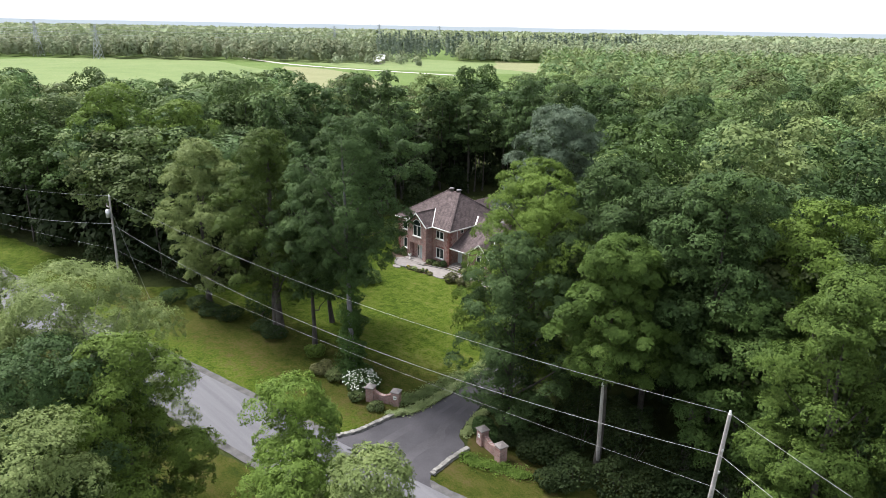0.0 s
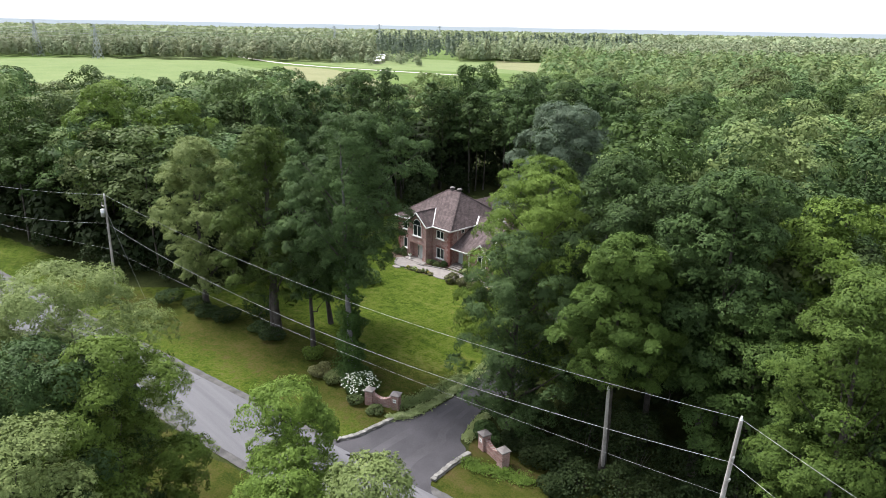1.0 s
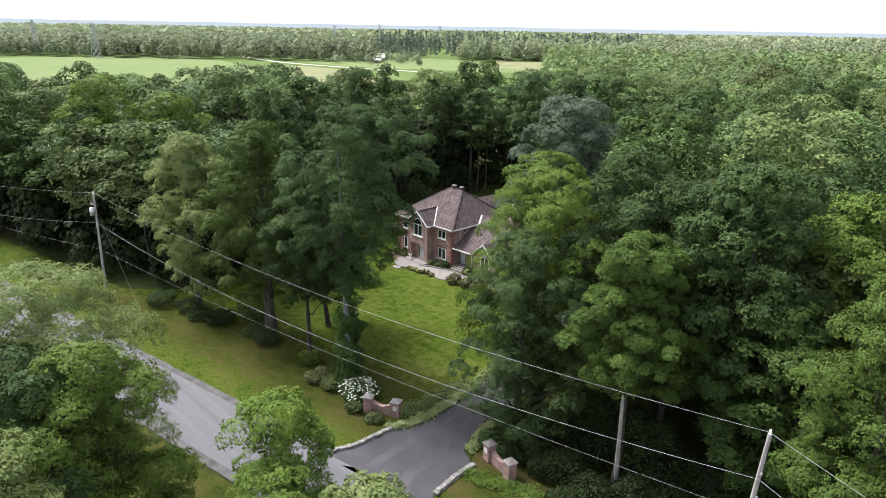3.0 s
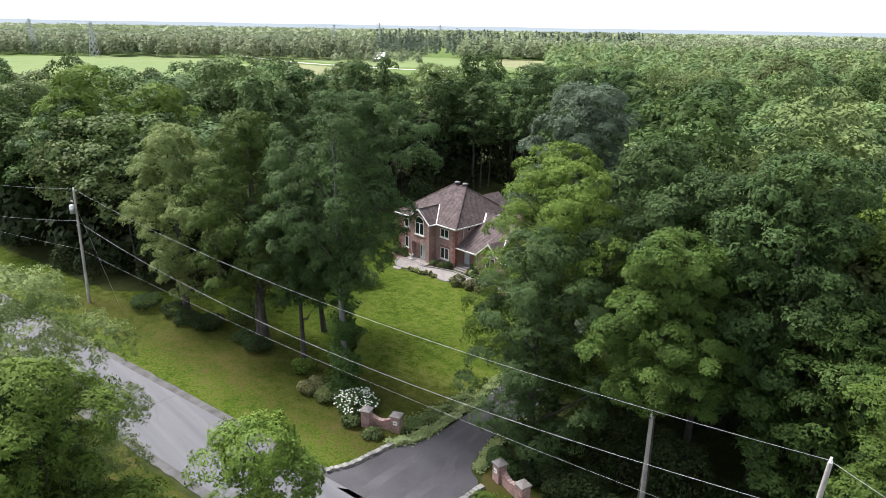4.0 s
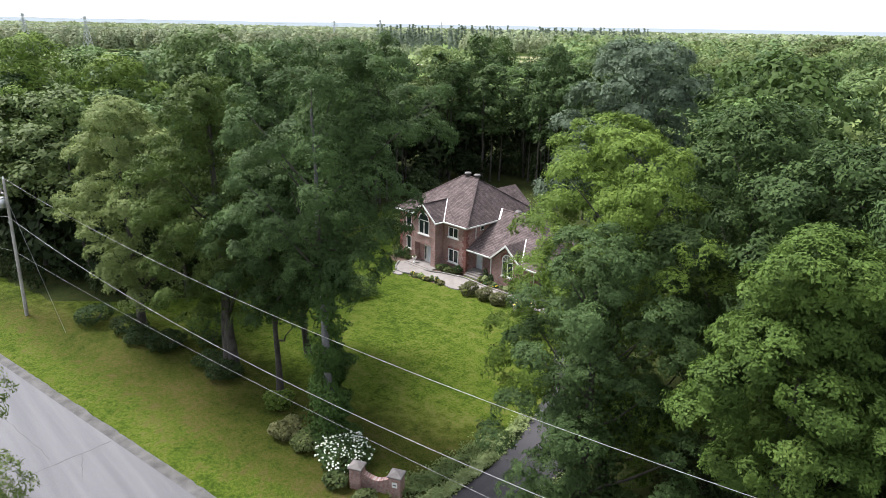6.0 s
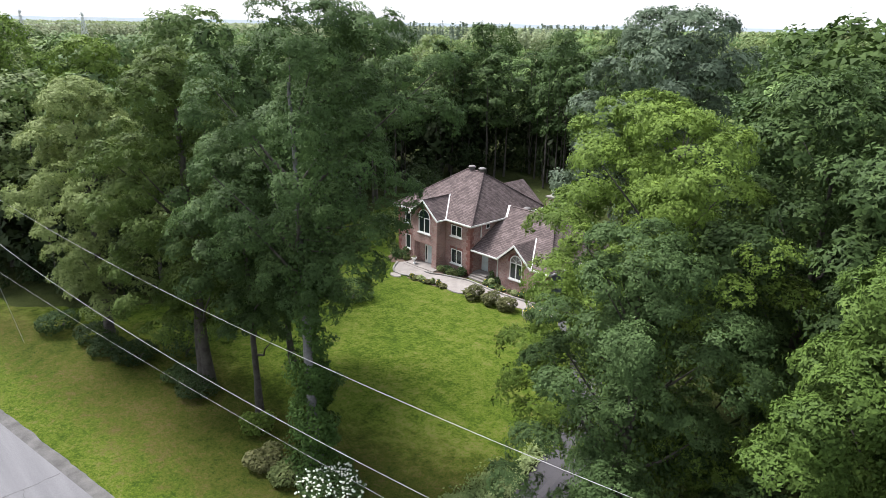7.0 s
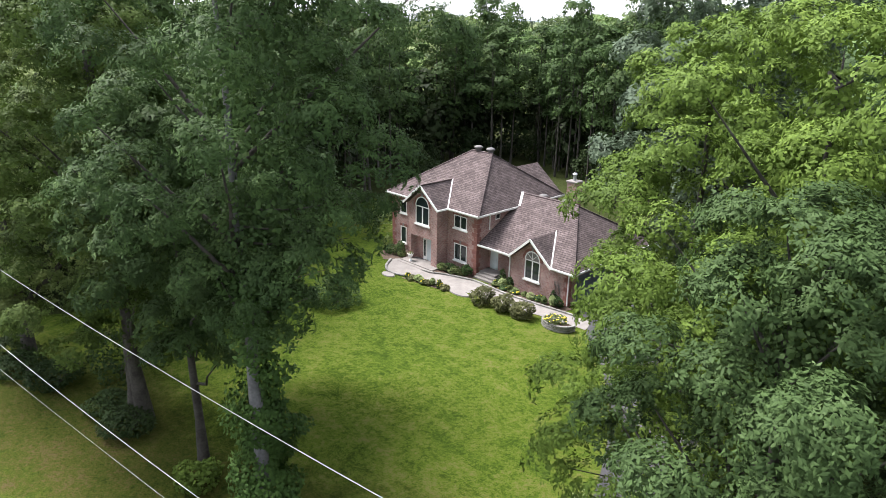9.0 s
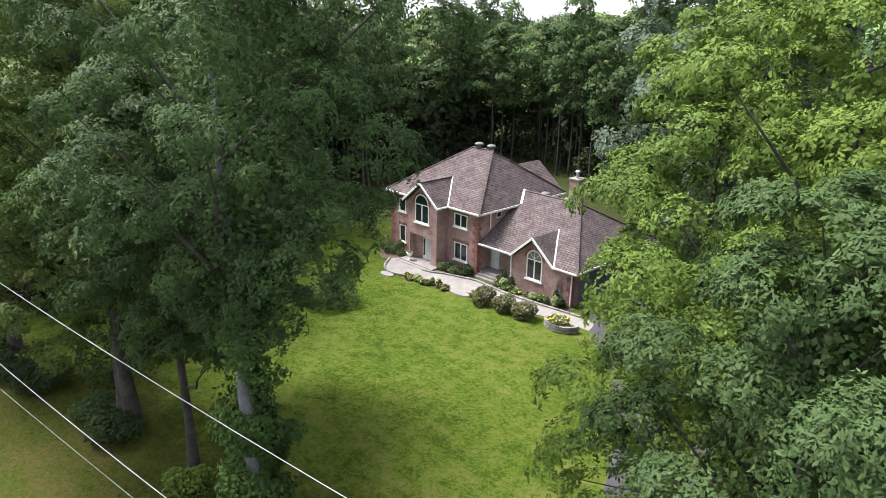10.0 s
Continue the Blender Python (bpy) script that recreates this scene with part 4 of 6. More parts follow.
part("valley_flashing", bar(bmesh.new(), (GX1 + 0.02, Y0 - 0.02, EAVE + 0.03), (GA[0] + 0.05, vy, GA[1] + 0.04), 0.1, 0.03), M_WHITE, house)
fascia(house, [(GX1, GY, fz), (GX1, Y0, fz)])
fascia(house, [(GX0, GY, fz), (GX0, Y0, fz)])
# garage wing
WE, WY0, WY1, WR, WRY, WX1 = 2.9, 0.13, 12.45, 6.35, 6.29, 9.85
part("wall", wall_with_holes(3.4, 9.3, -0.3, WE - 0.02, [(4.88, 6.42, 1.18, 2.86)], 0.52, 0.8), M_BRICK, house)
for row in ((0.0, 3.4, 1.6, 1.85, -0.3, WE - 0.02), (3.4, 3.65, 0.8, 1.6, -0.3, WE - 0.02)):
    part("wall", boxes(row), M_BRICK, house)
for row in ((9.0, 9.3, 0.8, 1.4, -0.3, WE), (9.0, 9.3, 6.6, 12.1, -0.3, WE), (9.0, 9.3, 1.4, 6.6, 2.3, WE), (0.0, 9.0, 11.8, 12.1, -0.3, WE)):
    part("wall", boxes(row), M_BRICK, house)
gd = part("garage_door", boxes((9.08, 9.16, 1.4, 6.6, 0.05, 2.3)), M_GARAGE, house, "slate-blue panelled garage door")
for i in range(4):
    for j in range(4):
        part("door_panel", boxes((9.16, 9.175, 1.5 + 1.28 * j, 2.66 + 1.28 * j, 0.12 + 0.55 * i, 0.58 + 0.55 * i)), M_GARAGE, gd)
bm = prism(bmesh.new(), [(3.75, WE), (7.5, WE), (5.62, 4.5)], "y", 0.52, 0.8)
part("gable_wall", bm, M_BRICK, house)
ww = window(house, 4.88, 6.42, 1.18, 2.86, 0.52, 1, True)
arch_light(ww, 4.88, 6.42, 2.87, 0.5, True)
sd = part("side_door", boxes((0.25, 1.1, 1.54, 1.6, 0.5, 2.5)), M_DOOR, house, "pale grey side entry door")
part("door_handle", boxes((1.0, 1.04, 1.46, 1.54, 1.4, 1.55)), M_METAL, sd)
for i in range(3):
    part("entry_step", boxes((0.05, 1.9 + 0.15 * i, 0.35 - 0.35 * i, 1.6, 0.0, 0.48 - 0.16 * i)), M_PAVER, house)
def wing_z(y):
    return WE + (y - WY0) / (WRY - WY0) * (WR - WE)
KR, KL, YV = 5.49, -0.42, 4.85
HX0, HX1, HA = 3.5, 7.75, (5.62, 4.72)
hy = WY0 + (HA[1] - WE) / (WR - WE) * (WRY - WY0)
roof_face([(0.0, WY0, WE), (HX0, WY0, WE), (HA[0], hy, HA[1]), (HX1, WY0, WE), (WX1, WY0, WE), (KR, WRY, WR), (KL, WRY, WR), (0.4, YV, wing_z(YV)), (0.0, YV, wing_z(YV))])
roof_face([(WX1, WY0, WE), (WX1, WY1, WE), (KR, WRY, WR)])
roof_face([(WX1, WY1, WE), (0.0, WY1, WE), (0.0, 2 * WRY - YV, wing_z(YV)), (0.4, 2 * WRY - YV, wing_z(YV)), (KL, WRY, WR), (KR, WRY, WR)])
for a, b in (((WX1, WY0, WE), (KR, WRY, WR)), ((KL, WRY, WR), (KR, WRY, WR)), ((WX1, WY1, WE), (KR, WRY, WR))):
    part("ridge_cap", bar(bmesh.new(), a, b, 0.24, 0.07), M_SHINGLE, house)
part("valley_flashing", bar(bmesh.new(), (0.47, YV, wing_z(YV) + 0.02), (KL + 0.02, WRY, WR + 0.06), 0.2, 0.05), M_WHITE, house, "white metal valley flashing")
fascia(house, [(0.02, WY0, WE - 0.07), (3.45, WY0, WE - 0.07)])
fascia(house, [(7.75, WY0, WE - 0.07), (WX1, WY0, WE - 0.07), (WX1, WY1, WE - 0.07)])
part("soffit", boxes((0.03, 3.4, WY0 + 0.04, 1.6, WE - 0.2, WE - 0.165), (7.72, WX1 - 0.04, WY0 + 0.04, 0.52, WE - 0.2, WE - 0.165), (9.3, WX1 - 0.04, 0.52, WY1, WE - 0.2, WE - 0.165)), M_WHITE, house)
for gx in (HX0, HX1):
    roof_face([(gx, WY0 - 0.06, WE - 0.02), (HA[0], WY0 - 0.06, HA[1]), (HA[0], hy + 0.3, HA[1]), (gx, WY0 + 0.05, WE + 0.02)], "gable_slope")
fascia(house, [(HX0, WY0 - 0.08, WE - 0.09), (HA[0], WY0 - 0.08, HA[1] - 0.06), (HX1, WY0 - 0.08, WE - 0.09)], 0.17, 0.08, "bargeboard")
part("valley_flashing", bar(bmesh.new(), (HX1 + 0.02, WY0, WE + 0.05), (HA[0] + 0.05, hy, HA[1] + 0.05), 0.1, 0.03), M_WHITE, house)
part("downspout", boxes((3.3, 3.38, 0.42, 0.52, 0.1, 2.75)), M_WHITE, house)
part("downspout", boxes((9.2, 9.28, 0.42, 0.52, 0.1, 2.75)), M_WHITE, house)
part("downspout", boxes((0.02, 0.1, 1.45, 1.53, 3.9, 5.3)), M_WHITE, house)
# rear wing, chimney and vents
part("wall", boxes((-6.6, -1.0, 11.1, 12.3, -0.3, 5.2)), M_BRICK, house)
part("gable_wall", prism(bmesh.new(), [(-6.9, 5.2), (-0.9, 5.2), (-3.9, 7.55)], "y", 12.0, 12.3), M_BRICK, house)
for ex in (-7.1, -0.7):
    roof_face([(ex, 9.0, 5.25), (-3.9, 7.6, 7.74), (-3.9, 12.6, 7.74), (ex, 12.6, 5.25)], "rear_slope")
ch = part("chimney", boxes((3.3, 4.25, 7.7, 8.6, 3.0, 7.75)), M_BRICK, house, "red brick chimney stack")
part("chimney_cap", boxes((3.22, 4.33, 7.62, 8.68, 7.75, 7.9), bevel=0.02), M_CAP, ch)
bm = bmesh.new()
bmesh.ops.create_cone(bm, cap_ends=True, segments=14, radius1=0.14, radius2=0.14, depth=0.6, matrix=Matrix.Translation((3.75, 8.15, 8.15)))
bmesh.ops.create_cone(bm, cap_ends=True, segments=14, radius1=0.22, radius2=0.1, depth=0.12, matrix=Matrix.Translation((3.75, 8.15, 8.52)))
part("flue", bm, M_METAL, ch)
def roof_vent(x, y, z):
    bm = bmesh.new()
    bmesh.ops.create_cone(bm, cap_ends=True, segments=16, radius1=0.26, radius2=0.26, depth=0.4, matrix=Matrix.Translation((x, y, z + 0.1)))
    v = part("roof_vent", bm, M_VENT, house, "grey mushroom roof vent", True)
    bm = bmesh.new()
    bmesh.ops.create_uvsphere(bm, u_segments=16, v_segments=8, radius=0.42, matrix=Matrix.Translation((x, y, z + 0.28)) @ Matrix.Diagonal((1, 1, 0.42, 1)))
    part("vent_hood", bm, M_VENT, v, "", True)
roof_vent(-5.35, 5.6, 9.55)
roof_vent(-4.0, 5.75, 9.5)
roof_vent(1.45, 6.95, 6.0)
roof_vent(3.9, 6.95, 6.0)
# gutter along the front eave
for a, b in (((-11.5, -0.47, EAVE - 0.02), (-7.7, -0.47, EAVE - 0.02)), ((-3.1, -0.47, EAVE - 0.02), (0.45, -0.47, EAVE - 0.02)), ((0.05, 0.06, WE - 0.02), (3.4, 0.06, WE - 0.02)), ((7.85, 0.06, WE - 0.02), (9.9, 0.06, WE - 0.02))):
    part("gutter", bar(bmesh.new(), a, b, 0.11, 0.1), M_WHITE, house)

# front walk, beds and planters
OUT = smooth_line([(-8.2, -2.6), (-7.0, -4.2), (-5.6, -4.9), (-3.8, -4.5), (-1.4, -4.0), (0.8, -3.55), (2.7, -3.1), (6.2, -2.9), (8.85, -2.35), (11.1, -2.0), (12.6, -1.9)])
INN = smooth_line([(-7.8, -1.9), (-6.6, -2.4), (-5.4, -2.4), (-3.4, -2.4), (-2.0, -1.75), (-0.6, -1.3), (1.0, -0.9), (4.2, -1.1), (7.0, -0.9), (9.6, -0.6), (12.2, -0.4)])
walk_ob = strip("front_walk", OUT, INN, 0.035, M_PAVER, "pale concrete paver walk along the front of the house", "path")
def edging(points, name="edging_stone", parent=None, w=0.2, h=0.14, step=0.45):
    """A row of single edging blocks."""
    line = [Vector((*p, 0)) for p in points]
    acc, last = 0.0, line[0]
    base = boxes((-step * 0.47, step * 0.47, -w / 2, w / 2, 0, h), bevel=0.02)
    me = bpy.data.meshes.new(name)
    base.to_mesh(me)
    base.free()
    me.materials.append(M_STONE)
    for p, q in zip(line, line[1:]):
        d = q - p
        while acc < d.length:
            c = p + d.normalized() * acc
            ob = new(name, me)
            ob.parent = parent
            ob.matrix_basis = pose(c.x, c.y, 0.02, 0, 0, math.degrees(math.atan2(d.y, d.x)))
            acc += step
        acc -= d.length
edging(INN[22:76], parent=walk_ob)
edging(OUT[2:24], parent=walk_ob)
patch("front_bed", [(-3.4, -2.3), (-2.0, -1.65), (-0.6, -1.2), (0.4, -0.9), (-0.1, 0.0), (-3.5, 0.0), (-3.5, -1.3)], 0.028, M_SOIL, "mulched flower bed under the front windows", "flower bed")
patch("wing_bed", [(1.9, -0.8), (4.2, -1.0), (7.0, -0.8), (9.6, -0.5), (9.8, 0.52), (2.4, 0.52)], 0.028, M_SOIL, "mulched flower bed along the garage wall", "flower bed")
patch("left_bed", [(-11.2, 0), (-7.3, 0), (-7.4, -1.9), (-8.6, -3.2), (-10.4, -2.2)], 0.028, M_SOIL, "mulched bed at the corner of the house", "flower bed")
patch("lawn_bed", [(-4.0, -5.0), (0.6, -4.3), (0.7, -3.6), (-1.4, -4.05), (-3.8, -4.5)], 0.028, M_SOIL, "narrow flower bed between walk and lawn", "flower bed")
for x, y, w in ((-5.3, -5.35, 0.75), (1.7, -3.75, 1.1)):
    bm = bmesh.new()
    bmesh.ops.create_cone(bm, cap_ends=True, segments=20, radius1=1, radius2=0.96, depth=0.1, matrix=Matrix.Translation((x, y, 0.04)) @ Matrix.Diagonal((w, 0.42, 1, 1)))
    tagged(part("stepping_slab", bm, M_PAVER), "pale rounded stone slab set at the lawn edge", "paving stone")

# ---- garden things ----
def urn(x, y, z):
    bm = bmesh.new()
    prof = [(0.16, 0), (0.16, 0.06), (0.07, 0.12), (0.06, 0.26), (0.12, 0.32), (0.22, 0.46), (0.25, 0.62), (0.3, 0.66), (0.28, 0.69), (0.2, 0.66), (0.0, 0.62)]
    rings = []
    for r, h in prof:
        rings.append([bm.verts.new((r * math.cos(a), r * math.sin(a), h)) for a in [2 * math.pi * i / 16 for i in range(16)]])
    for a, b in zip(rings, rings[1:]):
        for i in range(16):
            bm.faces.new((a[i], a[(i + 1) % 16], b[(i + 1) % 16], b[i]))
    bmesh.ops.remove_doubles(bm, verts=bm.verts[:], dist=0.0005)
    top = root("garden_urn", "white stone urn planter standing on the porch", "urn", (x, y, z))
    part("bowl", bm, M_WHITE, top, "", True)
    rng = np.random.default_rng(3)
    p, nor = lobed_points([(0, 0, 0.72, 0.22, 0.14)], 120, rng)
    part_me("flowers", mesh_np("flowers", *leaves_np(p, nor, 0.09, rng), L_RUST), top)


urn(-6.5, -1.75, 0.14)
# rounded shrubs beside the walk
for i, (x, y, r, h) in enumerate(((4.3, -3.7, 1.15, 1.35), (6.3, -3.65, 1.05, 1.25), (8.1, -3.5, 1.0, 1.25))):
    bush("rounded_shrub", "rounded reddish-green spirea shrub beside the walk", (x, y, 0), r, h, L_RUST, 1500, 0.16, 20 + i, group="shrubs beside the walk")
pb = root("planter_bed", "half-round raised stone planter full of yellow flowers", "planter", (10.9, -2.75, 0))
block = bpy.data.meshes.new("stone")
shape = boxes((-0.135, 0.135, -0.1, 0.1, -0.0775, 0.0775), bevel=0.02)
shape.to_mesh(block)
shape.free()
block.materials.append(M_STONE)
for lvl in range(3):
    for k in range(15):
        a = math.pi + math.pi * k / 14 + (0.1 if lvl % 2 else 0)
        part_me("stone", block, pb).matrix_basis = pose(1.25 * math.cos(a), 0.95 * math.sin(a), 0.09 + 0.17 * lvl, 0, 0, math.degrees(a) + 90)
part("soil", prism(bmesh.new(), [(1.15 * math.cos(a), 0.86 * math.sin(a)) for a in [math.pi + math.pi * k / 12 for k in range(13)]], "z", 0.0, 0.42), M_SOIL, pb)
bush("marigold_clump", "yellow flowering clump in the stone planter", (10.9, -3.05, 0.4), 0.85, 0.5, L_SHRUB, 700, 0.13, 31, "flowers", blooms=(M_YELLOW, 40, 0.07))
rb = random.Random(9)
def bed_row(pts, mats, n, r, h, label, seed, blooms=None):
    for i in range(n):
        t = (i + 0.5) / n * (len(pts) - 1)
        k = int(t)
        p = Vector(pts[k]).lerp(Vector(pts[min(k + 1, len(pts) - 1)]), t - k)
        s, sh = rb.uniform(0.6, 1.3), rb.uniform(0.5, 1.4)
        bush("bed_plant", label, (p.x + rb.uniform(-0.2, 0.2), p.y + rb.uniform(-0.15, 0.15), 0.02), r * s, h * sh, mats[i % len(mats)], 420, 0.15, seed + i, "plant", "plants in the beds", blooms if i % 3 == 0 else None, 6)
bed_row([(-3.2, -1.2), (-1.8, -0.9), (-0.4, -0.5)], [L_SHRUB, L_RUST, L_OAK], 6, 0.6, 0.8, "leafy perennial in the bed under the window", 40)
bed_row([(2.2, -0.2), (5.0, -0.4), (9.2, -0.1)], [L_OAK, L_SHRUB, L_HOSTA], 13, 0.5, 0.65, "leafy perennial in the bed along the garage wall", 60, (M_YELLOW, 8, 0.06))
bed_row([(-3.9, -4.75), (-1.6, -4.4), (0.5, -4.0)], [L_SHRUB, L_RUST, L_HOSTA], 8, 0.48, 0.6, "low flowering plant between walk and lawn", 80, (M_YELLOW, 10, 0.06))
bed_row([(-10.6, -1.2), (-9.0, -1.4), (-7.8, -1.4)], [L_SHRUB, L_OAK], 5, 0.75, 1.1, "leafy shrub at the corner of the house", 100)
for x, y, h in ((3.0, 0.1, 1.5), (3.9, 0.0, 1.1), (8.2, 0.1, 1.2)):
    bush("upright_yew", "small dark upright yew against the brick wall", (x, y, 0.02), 0.36, h, L_DARK, 500, 0.11, int(x * 10), group="yews by the wall", n=5)
tr = root("wall_trellis", "thin metal trellis fixed to the garage wall", "trellis", (7.9, 0.5, 0.3))
for i in range(5):
    part("upright", boxes((0.14 * i, 0.14 * i + 0.02, -0.03, 0, 0, 1.5)), M_VENT, tr)
part("rail", boxes((0, 0.58, -0.045, -0.03, 1.2, 1.23)), M_VENT, tr)
part("rail", boxes((0, 0.58, -0.045, -0.03, 0.4, 0.43)), M_VENT, tr)

# ---- gate walls: brick pillars with stone caps, a dipped brick wall between ----
def gate_wall(a, b, label):
    a, b = Vector((*a, 0)), Vector((*b, 0))
    d = b - a
    top = root("gate_wall", label, "gate wall", tuple(a), "gate walls", math.degrees(math.atan2(d.y, d.x)))
    for x in (0, d.length):
        p = part("pillar", boxes((x - 0.36, x + 0.36, -0.36, 0.36, -0.1, 1.38), bevel=0.01), M_BRICK, top)
        bm = boxes((x - 0.44, x + 0.44, -0.44, 0.44, 1.38, 1.48), bevel=0.015)
        r = bmesh.ops.create_cone(bm, cap_ends=True, segments=4, radius1=0.60, radius2=0.08, depth=0.16, matrix=Matrix.Translation((x, 0, 1.56)) @ Matrix.Rotation(math.pi / 4, 4, "Z"))
        part("cap", bm, M_CAP, p, "grey cast stone cap")
    n = 12
    xs_ = [0.36 + (d.length - 0.72) * i / n for i in range(n + 1)]
    dip = [1.05 - 0.32 * math.sin(math.pi * i / n) ** 1.2 for i in range(n + 1)]
    prism(bm := bmesh.new(), [(xs_[0], -0.1), *[(x, z) for x, z in zip(xs_, dip)][:0], (xs_[-1], -0.1), *[(x, z) for x, z in zip(xs_, dip)][::-1]], "y", -0.15, 0.15)
    part("panel", bm, M_BRICK, top)
    bm = bmesh.new()
    for (x0, z0), (x1, z1) in zip(zip(xs_, dip), list(zip(xs_, dip))[1:]):
        bar(bm, (x0, 0, z0 + 0.04), (x1, 0, z1 + 0.04), 0.36, 0.08)
    part("coping", bm, M_BRICK, top, "curved brick coping")
    return top


gl = gate_wall((21.0, -30.6), (23.2, -29.4), "low red brick gate wall with two stone-capped pillars")
gr = gate_wall((32.6, -28.0), (35.15, -28.6), "low red brick gate wall with two stone-capped pillars")
for g, x in ((gl, (Vector((23.2, -29.4)) - Vector((21.0, -30.6))).length), (gr, 0.0)):
    pl = part("plaque", boxes((x - 0.16, x + 0.16, -0.385, -0.362, 0.75, 1.1)), M_WHITE, g, "white number plaque")
    part("bars", boxes((x - 0.1, x + 0.1, -0.39, -0.386, 0.88, 0.97)), M_VENT, pl)

# low rubble headwalls each side of the drive
def stone_row(pts, label):
    top = root("stone_headwall", label, "stone wall", (0, 0, 0), "headwalls")
    rng = random.Random(len(pts))
    line = [Vector((*p, 0)) for p in pts]
    k = 0
    for p, q in zip(line, line[1:]):
        d = q - p
        n = max(1, int(d.length / 0.3))
        for i in range(n):
            c = p.lerp(q, (i + 0.5) / n)
            for row in range(2):
                bm = bmesh.new()
                bmesh.ops.create_cube(bm, size=1)
                bmesh.ops.bevel(bm, geom=bm.edges[:], offset=0.12, segments=1, affect="EDGES")
                for v in bm.verts:
                    v.co += Vector((rng.uniform(-0.06, 0.06), rng.uniform(-0.06, 0.06), rng.uniform(-0.06, 0.06)))
                ob = part("stone", bm, M_STONE, top)
                ob.matrix_basis = pose(c.x + rng.uniform(-0.05, 0.05), c.y + rng.uniform(-0.05, 0.05), 0.04 + 0.15 * row, 0, 0, math.degrees(math.atan2(d.y, d.x)) + rng.uniform(-8, 8)) @ Matrix.Diagonal((d.length / n * rng.uniform(0.92, 1.1), rng.uniform(0.4, 0.5) - 0.06 * row, rng.uniform(0.12, 0.17), 1))


stone_row([(23.7, -36.3), (24.3, -34.6), (24.4, -30.7)], "low pale fieldstone wall edging the drive entrance")
stone_row([(32.8, -33.9), (32.4, -31.6), (32.3, -29.4)], "low pale fieldstone wall edging the drive entrance")

# ---- utility poles and wires ----
def pole(x, y, h, lean, label, trafo=False, arm=True):
    top = root("utility_pole", label, "utility pole", (x, y, 0), "utility poles")
    v, f = tube_np([(0, 0, -0.3), (lean[0] * 0.5, lean[1] * 0.5, h * 0.5), (lean[0], lean[1], h)], [0.17, 0.145, 0.11], 10)
    part_me("shaft", mesh_np("shaft", v, f, M_POLE, True), top)
    bm = bmesh.new()
    bmesh.ops.create_cone(bm, cap_ends=True, segments=10, radius1=0.1, radius2=0.05, depth=0.3, matrix=Matrix.Translation((lean[0], lean[1], h + 0.1)))
    part("insulator", bm, M_WHITE, top)
    for dz in (2.4, 3.9):
        if arm:
            part("bracket", boxes((lean[0] - 0.05, lean[0] + 0.05, lean[1] - 0.28, lean[1] - 0.08, h - dz - 0.06, h - dz + 0.06)), M_METAL, top)
    if trafo:
        bm = bmesh.new()
        bmesh.ops.create_cone(bm, cap_ends=True, segments=16, radius1=0.27, radius2=0.27, depth=0.85, matrix=Matrix.Translation((0.34, -0.28, h - 2.0)))
        bmesh.ops.create_cone(bm, cap_ends=True, segments=16, radius1=0.29, radius2=0.22, depth=0.1, matrix=Matrix.Translation((0.34, -0.28, h - 1.55)))
        t = part("transformer", bm, M_METAL, top, "pale grey transformer can", True)
        part("arm", boxes((-0.75, -0.05, -0.06, 0.06, h - 1.35, h - 1.23)), M_POLE, top)
        part("cutout", boxes((-0.72, -0.62, -0.05, 0.05, h - 1.23, h - 0.95)), M_VENT, top)
    return top


pole(-19.4, -38.5, 12.9, (0.05, 0.2), "tall weathered wooden utility pole with a transformer", True)
pole(50.9, -27.4, 11.8, (0.85, -0.75), "leaning pale weathered wooden utility pole")
pole(41.5, -24.6, 9.15, (0.9, -2.0), "short leaning wooden pole among the trees", arm=False)
pole(-85, -58.0, 12.5, (0, 0), "tall weathered wooden utility pole")
pole(115, -45, 12.5, (0, 0), "tall weathered wooden utility pole")


def wire(name, a, b, sag, r, label):
    pts = [Vector(a).lerp(Vector(b), i / 24) - Vector((0, 0, sag * 4 * (i / 24) * (1 - i / 24))) for i in range(25)]
    v, f = tube_np([tuple(p) for p in pts], [r] * 25, 5)
    tagged(part_me(name, mesh_np(name, v, f, M_WIRE, True)), label, "cable", "overhead cables")


A = [(-85, -58, 12.6), (-19.35, -38.3, 13.0), (51.7, -28.2, 11.9), (115, -45, 12.6)]
B = [(-85, -58, 9.6), (-19.35, -38.5, 9.55), (51.7, -28.4, 9.1), (115, -45, 9.6)]
C = [(-85, -58, 7.0), (-19.35, -38.5, 6.3), (51.5, -28.4, 6.8), (115, -45, 7.0)]
for row, sag, r in ((A, 1.95, 0.010), (B, 2.6, 0.012), (C, 0.98, 0.007)):
    for p, q in zip(row, row[1:]):
        wire("overhead_cable", p, q, sag, r, "pale overhead cable strung between the poles")
wire("guy_wire", (-19.4, -38.3, 11.0), (-13.0, -37.0, 0.05), 0.0, 0.01, "thin steel guy wire anchoring the pole")

